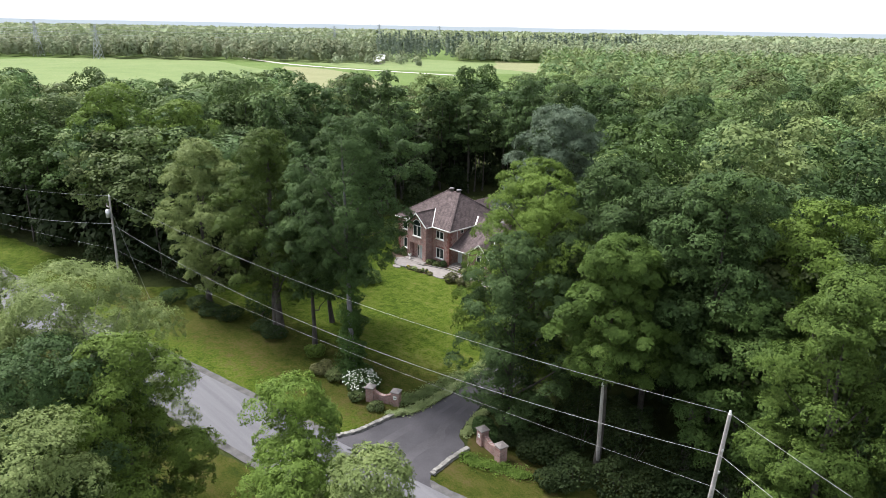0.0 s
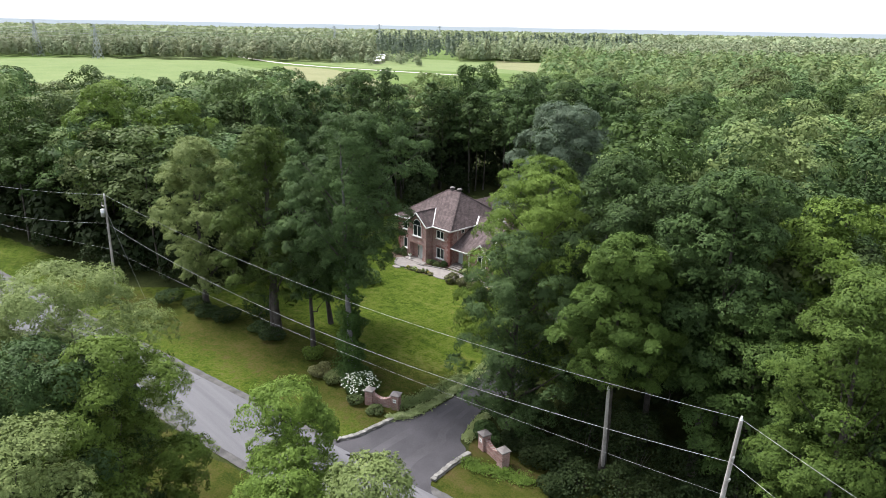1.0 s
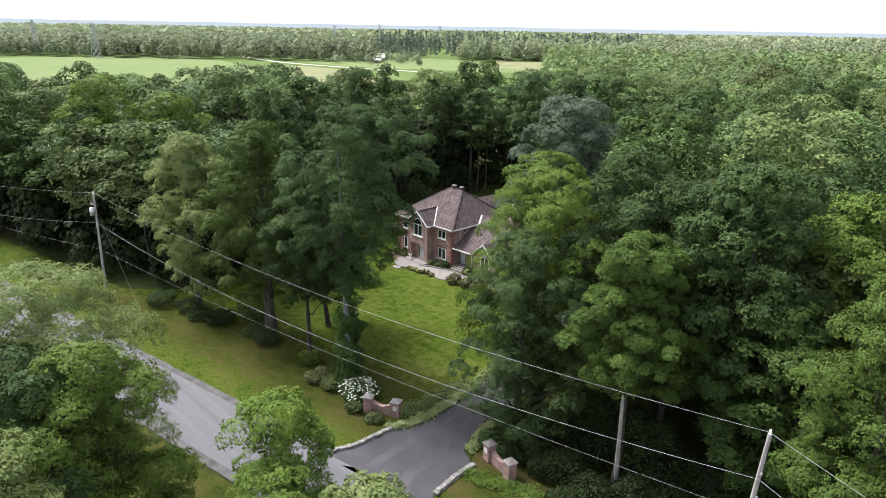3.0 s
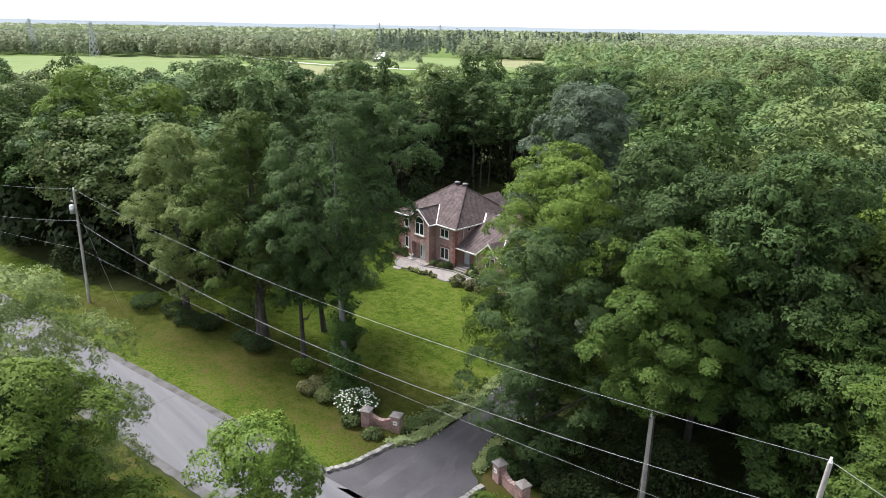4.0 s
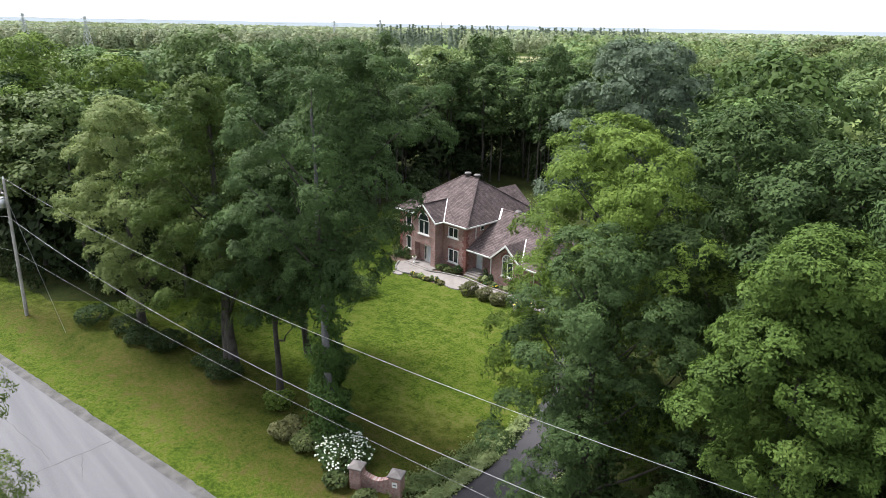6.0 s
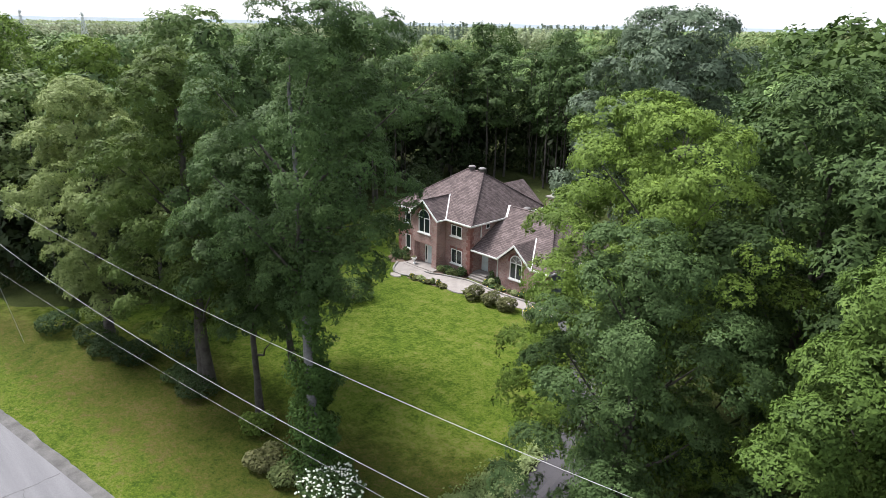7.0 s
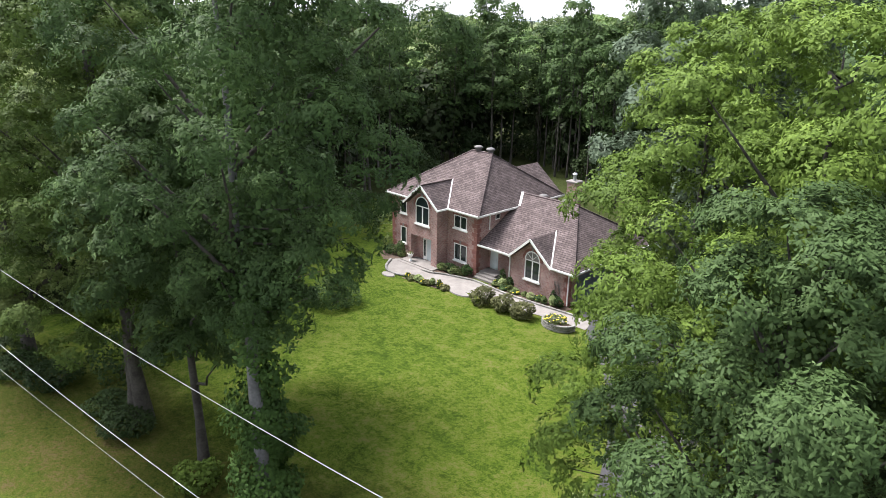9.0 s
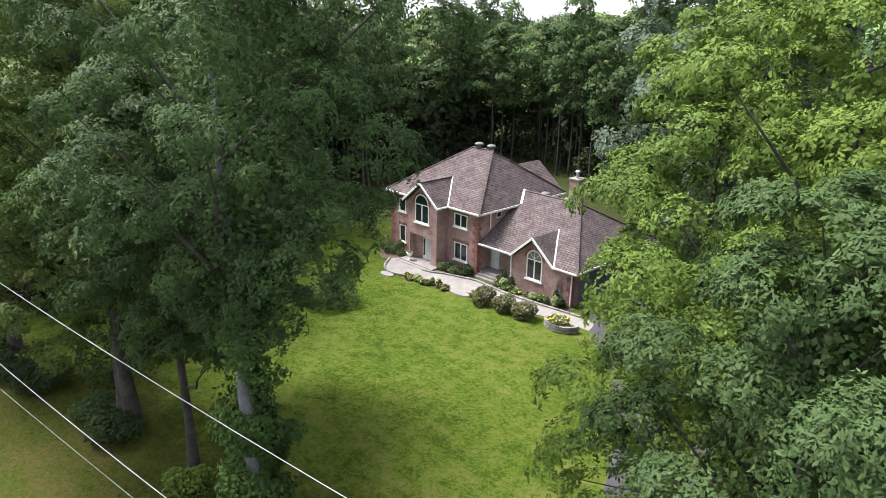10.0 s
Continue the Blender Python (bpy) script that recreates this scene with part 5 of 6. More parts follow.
# ---- garden and roadside trees ----
tree("silver_maple", "broad pale grey-green silver maple on the verge", (-9.1, -31.8, 0), 20.3, 5.6, 3.6, L_PALE, 100000, 0.135, 101, lobes_n=70, lobe=0.21, tuft=0.45, shape=0.9, r0=0.36)
tree("maple", "dark three-stemmed maple with yellowish top", (2.4, -29.4, 0), 22.4, 5.2, 4.4, L_BRIGHT, 105000, 0.135, 102, lobes_n=74, lobe=0.21, tuft=0.45, flat=0.75, r0=0.38, stems=((0, 0), (0.55, 0.25), (-0.45, 0.35)))
tree("maple", "slim dark maple with a bare lower trunk", (8.9, -28.6, 0), 18.5, 3.9, 5.6, L_DEEP, 44000, 0.16, 103, lobes_n=48, r0=0.25)
tree("maple", "leafy maple behind the verge trees", (4.4, -23.3, 0), 19.0, 4.2, 4.2, L_DEEP, 36000, 0.19, 104, lobes_n=48, r0=0.26)
tall = tree("ivy_clad_tree", "tall dark ash with an ivy-covered trunk", (16.2, -29.0, 0), 25.2, 5.6, 10.0, L_DEEP, 106000, 0.13, 105, lobes_n=76, shape=1.4, lobe=0.2, flat=1.0, r0=0.36, lean=(1.0, 1.1), limbs=14, tuft=0.45, width=0.19, jitter=0.25, inner=7000, tri=False, extra=((2.4, 2.5, 13.6, 1.1), (1.8, 1.9, 12.4, 1.1), (2.6, 2.6, 15.0, 1.2), (1.3, 1.4, 11.3, 1.0), (2.9, 3.0, 14.2, 0.8)), bark=M_GREYBARK)
rng = np.random.default_rng(77)
IVY = 15000
hz = np.where(rng.random(IVY) < 0.72, rng.random(IVY) * 6.6 + 0.5, rng.random(IVY) * 6 + 6.8)
an = rng.random(IVY) * 2 * np.pi
bulge = np.where(hz < 7, 1.5 - 0.10 * hz, 0.75) + 0.4 * np.sin(hz * 2.3 + an) + 0.35 * np.sin(hz * 0.9 + 2 * an) + 0.2 * np.sin(hz * 5.1 + 3 * an)
rr = np.clip(bulge, 0.4, 1.9) * (0.45 + 0.65 * rng.random(IVY) ** 0.7)
pp = np.column_stack([rr * np.cos(an), rr * np.sin(an), hz])
nn = np.column_stack([np.cos(an), np.sin(an), 0.5 + 0 * an]) + rng.normal(size=(IVY, 3)) * 0.4
nn /= np.linalg.norm(nn, axis=1, keepdims=True)
part_me("ivy", mesh_np("ivy", *leaves_np(pp, nn, 0.19, rng, 0.3), L_IVY, normals=np.repeat(nn, 4, axis=0)), tall, "dark ivy wrapped round the trunk")
# trees to the east of the drive
tree("maple", "rounded yellow-green maple beside the drive", (25.5, -13.9, 0), 21.2, 5.0, 3.5, L_YELLOW, 90000, 0.13, 111, shape=1.2, r0=0.34)
tree("maple", "large yellow-green maple beside the drive", (31.1, -20.1, 0), 21.2, 5.8, 2.5, L_YELLOW, 112000, 0.118, 112, lobes_n=96, lobe=0.185, r0=0.36, limbs=20, tuft=0.46, width=0.24, jitter=0.25, inner=7000, tri=False, extra=((-4.0, -3.5, 8.2, 1.6), (-4.4, -3.6, 9.8, 1.5), (-3.4, -3.1, 6.4, 1.6), (-4.7, -3.9, 7.2, 1.1), (-3.5, -2.8, 12.0, 1.4), (-3.1, -2.8, 10.6, 1.5), (-3.6, -2.1, 10.8, 1.3), (-3.0, -2.8, 9.2, 1.4)))
tree("oak", "broad grey-green oak leaning over the gate", (32.7, -25.0, 0), 17.4, 5.0, 1.2, L_OAK, 116000, 0.12, 113, lobes_n=84, flat=0.75, lobe=0.19, r0=0.34, limbs=24, tuft=0.42, width=0.21, spray=7, jitter=0.25, inner=7000, tri=False)
tree("ash", "tall grey-leaved ash behind the drive", (23.9, -8.2, 0), 25.5, 5.4, 7.0, L_ASH, 56000, 0.18, 114, r0=0.34)
tree("maple", "tall green maple at the wood edge", (35.5, -15.8, 0), 22.6, 5.4, 6.0, L_DEEP, 56000, 0.18, 115, shape=1.1)
tree("maple", "green maple at the wood edge", (41.0, -18.0, 0), 21.7, 4.9, 6.0, L_DEEP, 46000, 0.18, 116, shape=1.1)
tree("maple", "tall green maple at the wood edge", (45.6, -18.6, 0), 23.6, 5.2, 6.0, L_DEEP, 52000, 0.18, 117, shape=1.1)
tree("maple", "bright layered sugar maple in front of the wood", (41.6, -25.0, 0), 19.4, 3.9, 8.8, L_BRIGHT, 120000, 0.12, 118, lobes_n=76, flat=0.5, lobe=0.22, shape=0.72, r0=0.28, tuft=0.46)
tree("maple", "bright green maple beside the utility pole", (55.3, -21.8, 0), 20.0, 5.4, 2.5, L_BRIGHT, 90000, 0.135, 119, lobes_n=80, flat=0.55, lobe=0.21, tuft=0.5)
tree("maple", "bright yellow-green maple in the wood edge", (51.0, -13.2, 0), 21.8, 4.8, 5.0, L_YELLOW, 40000, 0.19, 120, flat=0.6)
tree("maple", "green roadside maple at the wood edge", (49.5, -20.0, 0), 16.0, 4.0, 2.0, L_MAPLE, 46000, 0.155, 121, flat=0.5, lobe=0.27)
tree("maple", "green maple at the wood edge", (61.5, -17.5, 0), 20.0, 5.2, 3.0, L_OAK, 18000, 0.3, 122)
# trees between the road and the camera's side
tree("willow", "pale feathery roadside tree with open branches", (21.8, -53.8, 0), 18.8, 6.2, 4.5, L_PALE, 100000, 0.125, 131, lobes_n=74, lobe=0.24, bark=M_PALEBARK, limbs=34, tuft=0.5, inner=1500, width=0.19)
tree("maple", "young green roadside maple", (28.1, -53.7, 0), 16.4, 4.3, 2.5, L_YELLOW, 76000, 0.12, 132, tuft=0.48, lobe=0.27)
tree("maple", "leafy green roadside maple tree", (26.5, -56.8, 0), 16.4, 4.8, 3.0, L_OAK, 60000, 0.135, 133, lobe=0.28)
tree("maple", "leafy pale green roadside maple", (33.3, -59.7, 0), 15.6, 4.6, 3.0, L_PALE, 58000, 0.13, 134, lobe=0.28)
tree("maple", "slender bright green roadside maple", (37.6, -48.2, 0), 15.6, 2.9, 3.0, L_YELLOW, 50000, 0.115, 135, lobes_n=52, lobe=0.3, tuft=0.4)
tree("ash", "pale roadside ash sapling", (44.4, -48.4, 0), 14.8, 3.4, 3.0, L_PALE, 50000, 0.125, 136, lobes_n=52, lobe=0.29, tuft=0.4)
tree("maple", "young bright green roadside maple", (41.2, -50.6, 0), 13.4, 3.0, 2.0, L_YELLOW, 38000, 0.12, 137, lobes_n=50, lobe=0.29, tuft=0.4)
tree("ash", "pale leafy roadside ash tree", (12.5, -58.0, 0), 17.6, 5.6, 3.0, L_PALE, 44000, 0.16, 138, lobe=0.27)
tree("maple", "leafy green roadside maple tree", (22.0, -62.5, 0), 16.5, 5.0, 3.0, L_OAK, 16000, 0.26, 139)
# brighter crowns along the far side of the clearing
tree("maple", "yellow-green maple standing in the wood edge", (-36.1, -31.1, 0), 24.5, 5.8, 6.0, L_YELLOW, 26000, 0.24, 141, lobe=0.25)
tree("maple", "yellow-green maple standing in the wood edge", (-27.7, -24.9, 0), 22.5, 4.8, 6.0, L_YELLOW, 26000, 0.24, 142, lobe=0.25)
# shrubs on the verge
for i, (x, y, r, h) in enumerate(((-9.6, -32.6, 1.7, 1.5), (-7.0, -32.6, 1.6, 1.4), (-4.0, -31.6, 1.7, 1.7), (1.2, -30.2, 1.5, 1.2), (3.6, -30.2, 1.6, 1.3), (-2.4, -28.6, 2.0, 3.2), (-13.4, -34.4, 1.8, 1.8))):
    bush("yew_shrub", "dark spreading yew shrub under the verge trees", (x, y, 0), r, h, L_DARK, 2200, 0.15, 200 + i, group="verge shrubs")
bush("shrub", "small yellow-green shrub at the tree foot", (10.3, -29.6, 0), 1.1, 1.3, L_YELLOW, 900, 0.2, 210)
bush("shrub", "brown-leaved shrub at the tree foot", (13.6, -30.9, 0), 1.2, 1.1, L_RUST, 1100, 0.2, 211)
bush("shrub", "brown-green shrub under the tall tree", (15.6, -30.7, 0), 1.2, 1.2, L_SHRUB, 1100, 0.2, 212)
bush("hydrangea", "green hydrangea covered in large white blooms", (18.6, -29.9, 0), 1.9, 1.7, L_OAK, 2800, 0.15, 213, blooms=(M_PETAL, 260, 0.072), n=12)
bush("shrub", "round dark shrub alone on the lawn", (-3.3, -12.4, 0), 2.2, 1.8, L_OAK, 3200, 0.14, 214, n=12)
bush("shrub", "small leafy shrub beside the gate wall", (20.0, -31.5, 0), 0.9, 0.9, L_SHRUB, 700, 0.18, 215)
bush("shrub", "small leafy shrub beside the gate wall", (22.4, -31.2, 0), 0.9, 0.7, L_SHRUB, 700, 0.18, 216)
# Most undergrowth wears L_SHADE, its dark colour painting the shade under the crowns.
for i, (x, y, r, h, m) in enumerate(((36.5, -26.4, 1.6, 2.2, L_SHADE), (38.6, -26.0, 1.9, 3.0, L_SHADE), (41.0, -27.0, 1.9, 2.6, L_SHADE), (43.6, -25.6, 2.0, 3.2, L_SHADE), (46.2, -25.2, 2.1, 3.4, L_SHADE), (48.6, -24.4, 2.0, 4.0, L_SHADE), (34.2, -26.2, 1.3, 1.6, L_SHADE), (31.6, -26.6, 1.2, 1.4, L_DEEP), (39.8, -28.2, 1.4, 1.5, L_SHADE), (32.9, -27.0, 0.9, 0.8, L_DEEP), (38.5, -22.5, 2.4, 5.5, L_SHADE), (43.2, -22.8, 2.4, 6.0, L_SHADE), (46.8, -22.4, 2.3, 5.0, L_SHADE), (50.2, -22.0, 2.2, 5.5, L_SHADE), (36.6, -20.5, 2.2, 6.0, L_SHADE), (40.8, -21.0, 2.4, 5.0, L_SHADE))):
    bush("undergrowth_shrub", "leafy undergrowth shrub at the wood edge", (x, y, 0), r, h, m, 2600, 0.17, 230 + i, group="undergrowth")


def groundcover(name, line, half, label, mat, n, seed, size=0.16):
    """A dense strip of low broad leaves along a line."""
    rng = np.random.default_rng(seed)
    line = np.array(line)
    k = rng.random(n) * (len(line) - 1)
    i = k.astype(int)
    f = (k - i)[:, None]
    p = line[i] * (1 - f) + line[np.minimum(i + 1, len(line) - 1)] * f
    p = p + rng.normal(size=(n, 2)) * half * 0.5
    hgt = 0.08 + 0.42 * rng.random(n) * (0.5 + 0.5 * np.sin(p[:, 0] * 3.1) * np.cos(p[:, 1] * 2.7))
    nor = rng.normal(size=(n, 3)) * 0.5 + [0, 0, 1]
    nor /= np.linalg.norm(nor, axis=1, keepdims=True)
    v, fc = leaves_np(np.column_stack([p, hgt]), nor, size, rng, 0.36)
    tagged(part_me(name, mesh_np(name, v, fc, mat)), label, "ground cover", "", "stuff")


groundcover("groundcover_plants", [(24.1, -30.9), (24.9, -29.4), (25.0, -27.4), (24.8, -24.6), (24.4, -22), (23.0, -17)], 0.5, "band of pale variegated ground cover along the driveway edge", L_HOSTA, 9500, 51)
groundcover("groundcover_plants", [(23.0, -29.0), (23.6, -27.4), (23.6, -24.6), (23.2, -21)], 0.9, "loose leafy plants at the lawn edge", L_SHRUB, 4200, 52)
groundcover("groundcover_plants", [(30.9, -28.2), (29.8, -25.7), (29.3, -23.6), (29.2, -21)], 0.45, "pale leafy ground cover along the driveway edge", L_HOSTA, 5500, 53)
groundcover("groundcover_plants", [(33.0, -30.4), (34.4, -30.2), (36.4, -29.2), (38.0, -28.6)], 0.7, "loose yellowish leafy plants round the gate wall", L_YELLOW, 3200, 55, 0.14)
groundcover("meadow_plants", [(-19, 2), (-22, 12), (-26, 22), (-20, 30)], 4.0, "tall leafy weeds along the wood edge behind the house", L_SHRUB, 4200, 54, 0.3)

# ---- the wood ----
def wood_variant(seed, h, r, z0, count, size, mat=L_WOOD, shape=1.0, stems=((0, 0),), n=28):
    return tree("woodland_tree", "tall leafy deciduous tree in dense woodland", (0, 0, 0), h, r, z0, mat, count, size, seed, lobes_n=n, shape=shape, limbs=0, group="woodland trees", spray=2, width=0.42, lobe=0.29, flat=0.75, tuft=0.7, inner=400, r0=0.15, stems=stems, jitter=0.2)


KINDS = (L_WOOD, L_OAK, L_WOOD, L_MAPLE, L_WOOD, L_WOOD)
near_v = [wood_variant(301 + i, 20.0 + 0.7 * i, 5.3 + 0.3 * (i % 3), 9.0 + i % 2 * 1.5, 4400, 0.30, KINDS[i], shape=0.95 + 0.1 * (i % 3)) for i in range(6)]
fine_v = [wood_variant(331 + i, 21.0 + 0.8 * i, 4.9 + 0.3 * (i % 3), 8.0 + i % 2 * 1.5, 6400, 0.25, KINDS[i], shape=1.0 + 0.1 * (i % 3)) for i in range(4)]
edge_v = [wood_variant(341 + i, 22.0 + 0.7 * i, 4.0, 8.0, 4600, 0.3, L_DEEP, stems=((0, 0), (1.7, 0.9), (-1.3, 1.6), (0.6, -1.8)), n=26) for i in range(3)]
CLEAR = [(-75, -47), (-55, -41.5), (-38, -37.5), (-22, -33.5), (-14.5, -26), (-13.5, -19), (-22, -5), (-29, 9), (-35, 24), (-28, 41), (-8, 34), (6, 23), (15, 13), (24, 6), (28, -3), (33, -12), (47, -16), (58, -14), (80, -12), (140, -6), (140, -60), (-75, -70)]
used = []
rw = random.Random(17)
for gx in range(-150, 190, 7):
    for gy in range(-110, 190, 7):
        x, y = gx + rw.uniform(-2.3, 2.3), gy + rw.uniform(-2.3, 2.3)
        if inside(x, y, CLEAR) or y < road_n(x) + 3:
            continue
        # beyond the far edge of the wood lie fields
        ahead = -(x - 64) * 0.717 + (y + 64) * 0.697
        side = (x - 64) * 0.697 + (y + 64) * 0.717
        limit = 150 + 0.32 * max(0, side + 60) + 5 * math.sin(side * 0.09)
        if ahead > limit or side < -150 or side > 0.75 * ahead + 30:
            continue
        if side < -0.72 * ahead - 25:
            continue
        d_edge = min((Vector((x, y)) - Vector(p)).length for p in ((-22, 0), (-27, 10), (-34, 24), (-28, 41), (-8, 38), (13, 29), (-14, -24)))
        v = rw.choice(edge_v if d_edge < 12 and ahead > 85 else fine_v if math.hypot(x - 52, y + 28) < 62 else near_v)
        used.append((math.hypot(x - 5, y + 5), v, x, y, rw.uniform(0.85, 1.2), rw.uniform(0.82, 1.14), rw.uniform(0, 360)))
used.sort(key=lambda u: u[0])
for _, v, x, y, s, sz, a in used[:300]:
    copy_thing(v, pose(x, y, 0, 0, 0, a) @ Matrix.Diagonal((s, s, sz * 0.96, 1)))
for k, v in enumerate(near_v + fine_v + edge_v):
    v.matrix_basis = pose(used[300 + k][2], used[300 + k][3], 0)
rest = [(u[2], u[3]) for u in used[300 + len(near_v + fine_v + edge_v):]]
# understory of the dark wood edge behind the house, shade put into leaf colour
ru = random.Random(5)
under = [bush("understory_shrub", "leafy sapling with shade-darkened leaves under the wood edge", (0, 0, 0), 2.0, 4.5, L_SHADE, 700, 0.34, 400 + i, group="understory") for i in range(2)]
spots = [(-24, 14), (-29, 20), (-33, 27), (-31, 35), (-22, 42), (-12, 38), (-17, -12), (-21, -6), (-26, 2), (-15, -20), (-18, -30), (-25, -35), (-33, -38), (-46, -41)]
for i, (x, y) in enumerate(spots):
    for j in range(2):
        copy_thing(under[(i + j) % 2], pose(x + ru.uniform(-3, 1), y + ru.uniform(-2, 3), 0, 0, 0, ru.uniform(0, 360)) @ Matrix.Scale(ru.uniform(0.7, 1.3), 4))
for i, u in enumerate(under):
    u.matrix_basis = pose(-30 - 4 * i, 44, 0)


# ---- far woods: too many to count ----
def far_woods(name, spots, label, mat, per, size, h=18.0, r=4.5, seed=1, spire=False):
    rng = np.random.default_rng(seed)
    s = np.asarray(spots, float)
    n = len(s)
    k = np.repeat(np.arange(n), per)
    u = rng.random(len(k))
    hh = h * (0.7 + 0.5 * rng.random(n))[k]
    a = rng.random(len(k)) * 2 * np.pi
    prof = (1 - u) if spire else np.sqrt(np.clip(1 - (2 * u - 0.75) ** 2 / 1.6, 0.02, 1))
    rad = r * (0.75 + 0.5 * rng.random(n))[k] * prof * (0.7 + 0.4 * rng.random(len(k)))
    ph = rng.random((n, 2))[k] * 6.28
    if not spire:
        rad = rad * (1 + 0.16 * np.sin(3 * a + ph[:, 0]) + 0.16 * np.sin(9 * u + 2 * a + ph[:, 1]))
    p = np.column_stack([s[k, 0] + rad * np.cos(a), s[k, 1] + rad * np.sin(a), hh * (0.18 + 0.82 * u)])
    nor = np.column_stack([np.cos(a), np.sin(a), 0.2 + 1.2 * u]) + rng.normal(size=(len(k), 3)) * 0.3
    nor /= np.linalg.norm(nor, axis=1, keepdims=True)
    v, f = leaves_np(p, nor, size, rng, 0.5, 0.18, 1, True)
    tagged(part_me(name, mesh_np(name, v, f, mat, normals=np.repeat(nor, 3, axis=0))), label, "woods", "", "stuff")


far_woods("wood_canopy", rest, "broad leafy canopy of the wood beyond the house", L_CANOPY, 800, 0.55, 20.5, 4.6, 10)
# Saplings added to fill gaps between trunks, in the shade-dark leaf colour.
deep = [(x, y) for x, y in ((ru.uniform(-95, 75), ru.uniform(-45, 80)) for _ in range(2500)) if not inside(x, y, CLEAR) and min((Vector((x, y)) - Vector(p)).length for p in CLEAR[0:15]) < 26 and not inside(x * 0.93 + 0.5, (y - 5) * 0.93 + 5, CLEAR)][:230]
far_woods("wood_interior", deep, "saplings with shade-darkened leaves inside the wood", L_SHADE, 300, 0.85, 12, 3.6, 9)
EYE0, FWD, RGT = np.array((64.0, -64.0)), np.array((-0.717, 0.697)), np.array((0.697, 0.717))
rf = np.random.default_rng(8)


def band(n, a0, a1, s0, s1, clear=None):
    """Random places between two distances ahead and two slopes aside."""
    out = []
    while len(out) < n:
        a = math.sqrt(rf.uniform(a0 ** 2, a1 ** 2))
        s = rf.uniform(s0, s1) * a
        p = EYE0 + FWD * a + RGT * s
        if clear is None or not clear(p[0], p[1], a, s):
            out.append((p[0], p[1]))
    return out


far_woods("mid_wood_canopy", band(1500, 190, 420, 0.14, 0.85, lambda x, y, a, s: a < 150 + 0.32 * (s + 60) - 5), "broad leafy canopy of the continuing wood", L_CANOPY, 130, 1.25, 20, 4.6, 11)
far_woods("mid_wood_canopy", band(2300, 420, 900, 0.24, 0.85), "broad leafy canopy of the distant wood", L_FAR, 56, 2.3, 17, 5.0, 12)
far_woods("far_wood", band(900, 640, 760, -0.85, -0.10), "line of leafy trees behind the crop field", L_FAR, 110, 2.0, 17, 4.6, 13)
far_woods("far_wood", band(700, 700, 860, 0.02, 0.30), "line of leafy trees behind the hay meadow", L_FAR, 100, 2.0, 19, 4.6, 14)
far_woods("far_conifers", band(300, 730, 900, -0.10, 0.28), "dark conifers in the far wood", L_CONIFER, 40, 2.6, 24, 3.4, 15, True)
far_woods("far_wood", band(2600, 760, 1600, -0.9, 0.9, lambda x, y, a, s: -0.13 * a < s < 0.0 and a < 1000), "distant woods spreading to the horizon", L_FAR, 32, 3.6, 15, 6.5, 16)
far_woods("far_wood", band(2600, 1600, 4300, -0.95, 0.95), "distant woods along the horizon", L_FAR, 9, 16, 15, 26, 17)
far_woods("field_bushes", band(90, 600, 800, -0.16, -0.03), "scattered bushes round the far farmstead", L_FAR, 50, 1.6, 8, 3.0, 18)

# ---- far farmstead and power line ----
def farm(x, y, w, d, h, turn, label):
    top = root("farm_building", label, "building", (x, y, 0), "far farm buildings", turn)
    part("wall", boxes((-w / 2, w / 2, -d / 2, d / 2, 0, h)), M_CAP, top)
    part("roof", prism(bmesh.new(), [(-d / 2 - 0.4, h), (d / 2 + 0.4, h), (0, h + d * 0.32)], "x", -w / 2 - 0.4, w / 2 + 0.4), M_METAL, top)
    for i in range(3):
        part("window", boxes((-w / 2 + w * (0.2 + 0.27 * i), -w / 2 + w * (0.3 + 0.27 * i), -d / 2 - 0.05, -d / 2 + 0.05, h * 0.35, h * 0.7)), M_GLASS, top)


for x, y, w, d, h, a in ((-455, 352, 10, 7, 3, 40), (-480, 372, 12, 8, 3.5, 40), (-430, 330, 7, 5, 2.6, 40)):
    farm(x, y, w, d, h, a, "small white farm building with a metal roof")


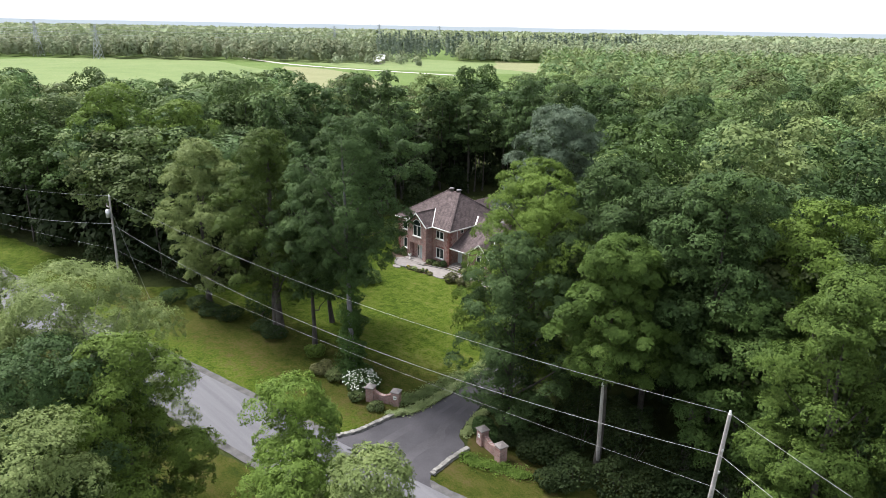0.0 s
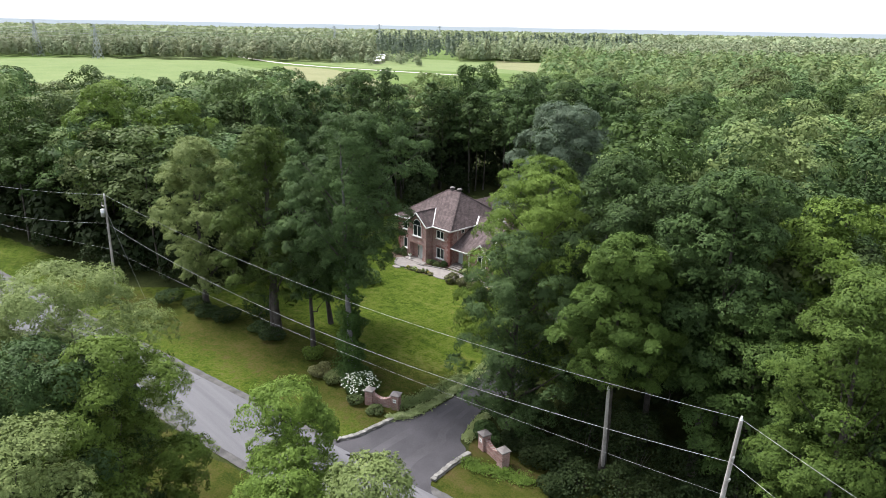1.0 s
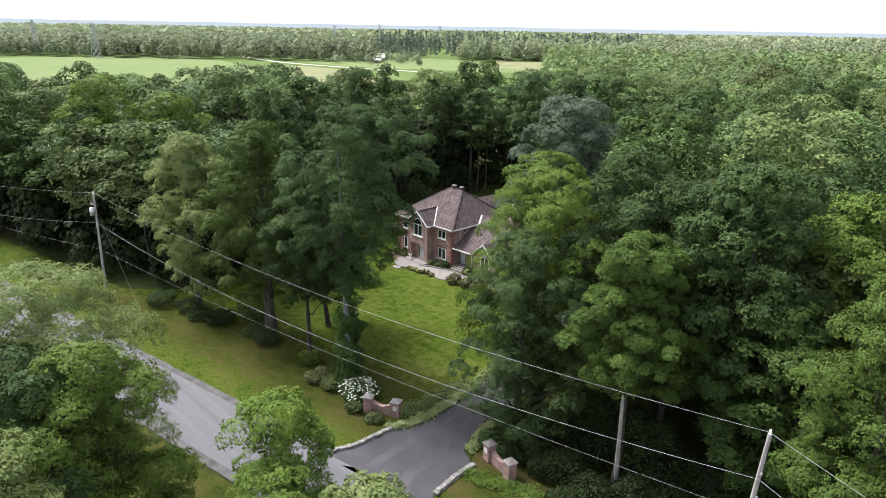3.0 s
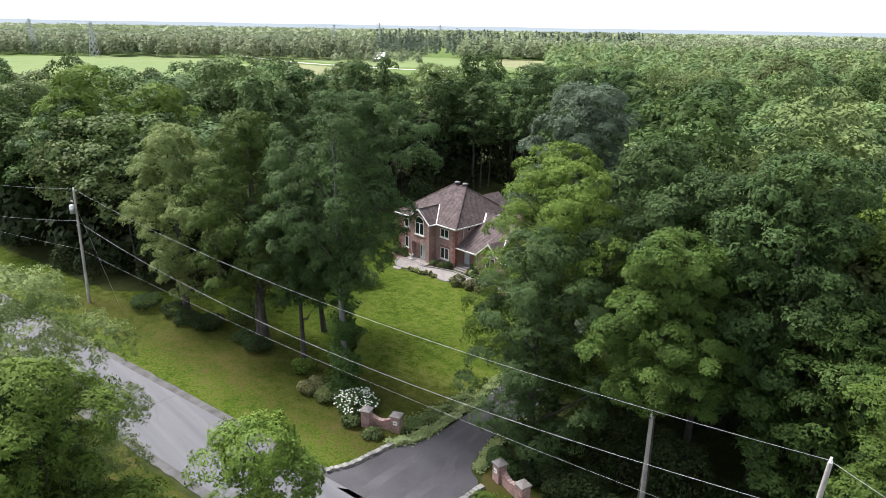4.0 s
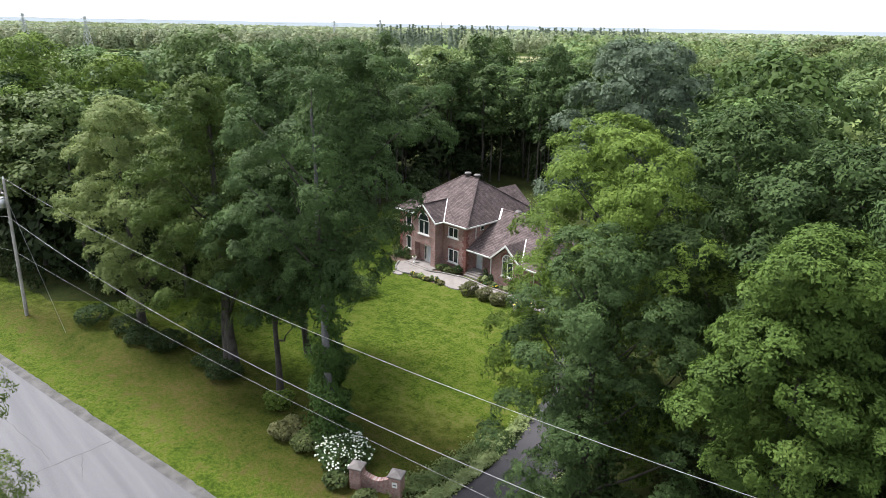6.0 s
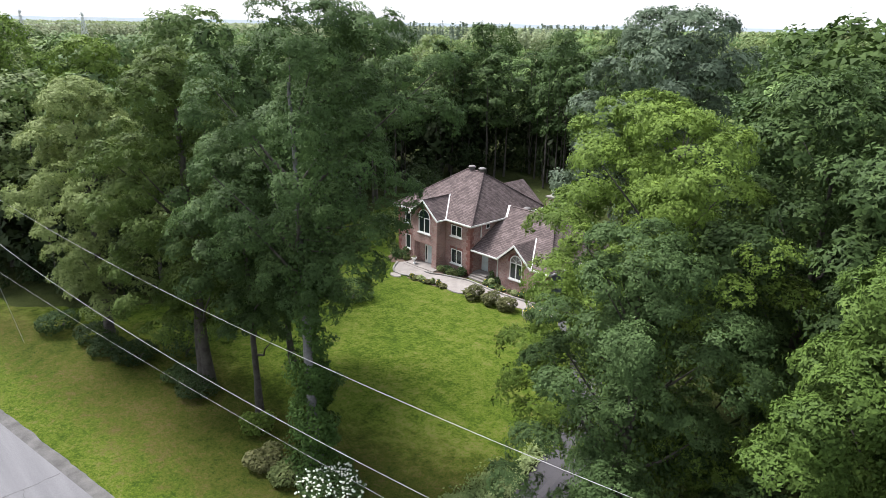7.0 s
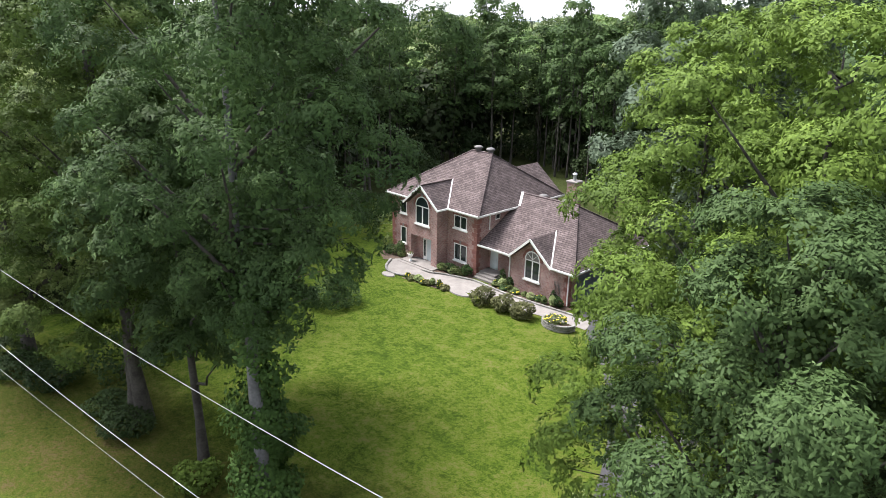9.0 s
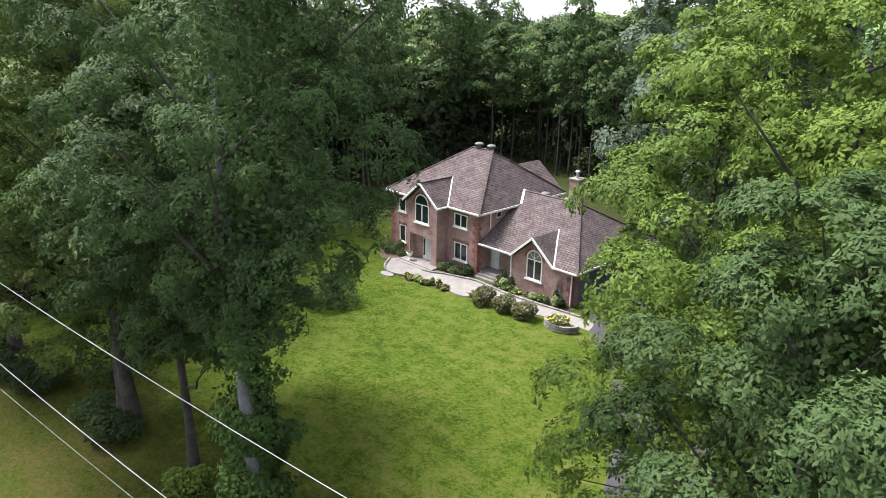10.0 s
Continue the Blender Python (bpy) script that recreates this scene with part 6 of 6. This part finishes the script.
def pylon(x, y, h, turn):
    top = root("power_pylon", "grey steel lattice power pylon in the fields", "pylon", (x, y, 0), "power pylons", turn)
    w0, w1 = h * 0.11, h * 0.022
    lv = [0, 0.2, 0.38, 0.53, 0.66, 0.77, 0.87, 1.0]
    corner = lambda t, i: Vector(((w0 + (w1 - w0) * min(1, t * 1.25)) * (1 if i in (0, 3) else -1), (w0 + (w1 - w0) * min(1, t * 1.25)) * (1 if i in (0, 1) else -1), t * h))
    for i in range(4):
        bm = bmesh.new()
        for a, b in zip(lv, lv[1:]):
            bar(bm, corner(a, i), corner(b, i), 0.26)
        part("leg", bm, M_STEEL, top)
        bm = bmesh.new()
        for a, b in zip(lv, lv[1:]):
            bar(bm, corner(a, i), corner(b, (i + 1) % 4), 0.16)
            bar(bm, corner(b, i), corner(a, (i + 1) % 4), 0.16)
        part("bracing", bm, M_STEEL, top)
    for t, w in ((0.66, 0.27), (0.79, 0.22), (0.92, 0.17)):
        bm = bmesh.new()
        for s in (1, -1):
            bar(bm, (0, 0, h * t), (s * h * w, 0, h * t), 0.26)
            bar(bm, (0, 0, h * (t + 0.05)), (s * h * w, 0, h * t), 0.2)
        part("cross_arm", bm, M_STEEL, top)


TW = [(-790, -150, 31), (-680, 119, 32), (-610, 150, 30), (-852, 581, 32), (-888, 700, 36), (-1010, 960, 35)]
for x, y, h in TW:
    pylon(x, y, h, 20)
for p, q in (((-790, -150, 34), (-680, 119, 36)), ((-680, 119, 36), (-852, 581, 34)), ((-852, 581, 34), (-1010, 960, 38)), ((-610, 150, 33), (-888, 700, 40)), ((-700, -190, 33), (-610, 150, 33))):
    for t, w in ((0.66, 8), (0.79, -6), (0.92, 5)):
        wire("power_line", (p[0] + w * 0.3, p[1] - w, p[2] * t), (q[0] + w * 0.3, q[1] - w, q[2] * t), 7, 0.07, "far high-voltage line between the pylons")


# glowing backdrop strip for hazy rising land along the horizon, far behind everything
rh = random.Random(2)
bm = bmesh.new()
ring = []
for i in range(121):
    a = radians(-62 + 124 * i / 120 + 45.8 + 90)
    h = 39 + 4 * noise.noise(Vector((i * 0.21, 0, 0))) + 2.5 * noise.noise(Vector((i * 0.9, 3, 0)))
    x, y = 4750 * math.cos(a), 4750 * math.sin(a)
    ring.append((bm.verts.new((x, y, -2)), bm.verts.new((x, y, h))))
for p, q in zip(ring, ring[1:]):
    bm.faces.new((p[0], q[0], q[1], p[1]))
tagged(part("backdrop", bm, M_HORIZON), "glowing hazy blue-grey backdrop of rising land along the horizon", "backdrop", "", "structure")
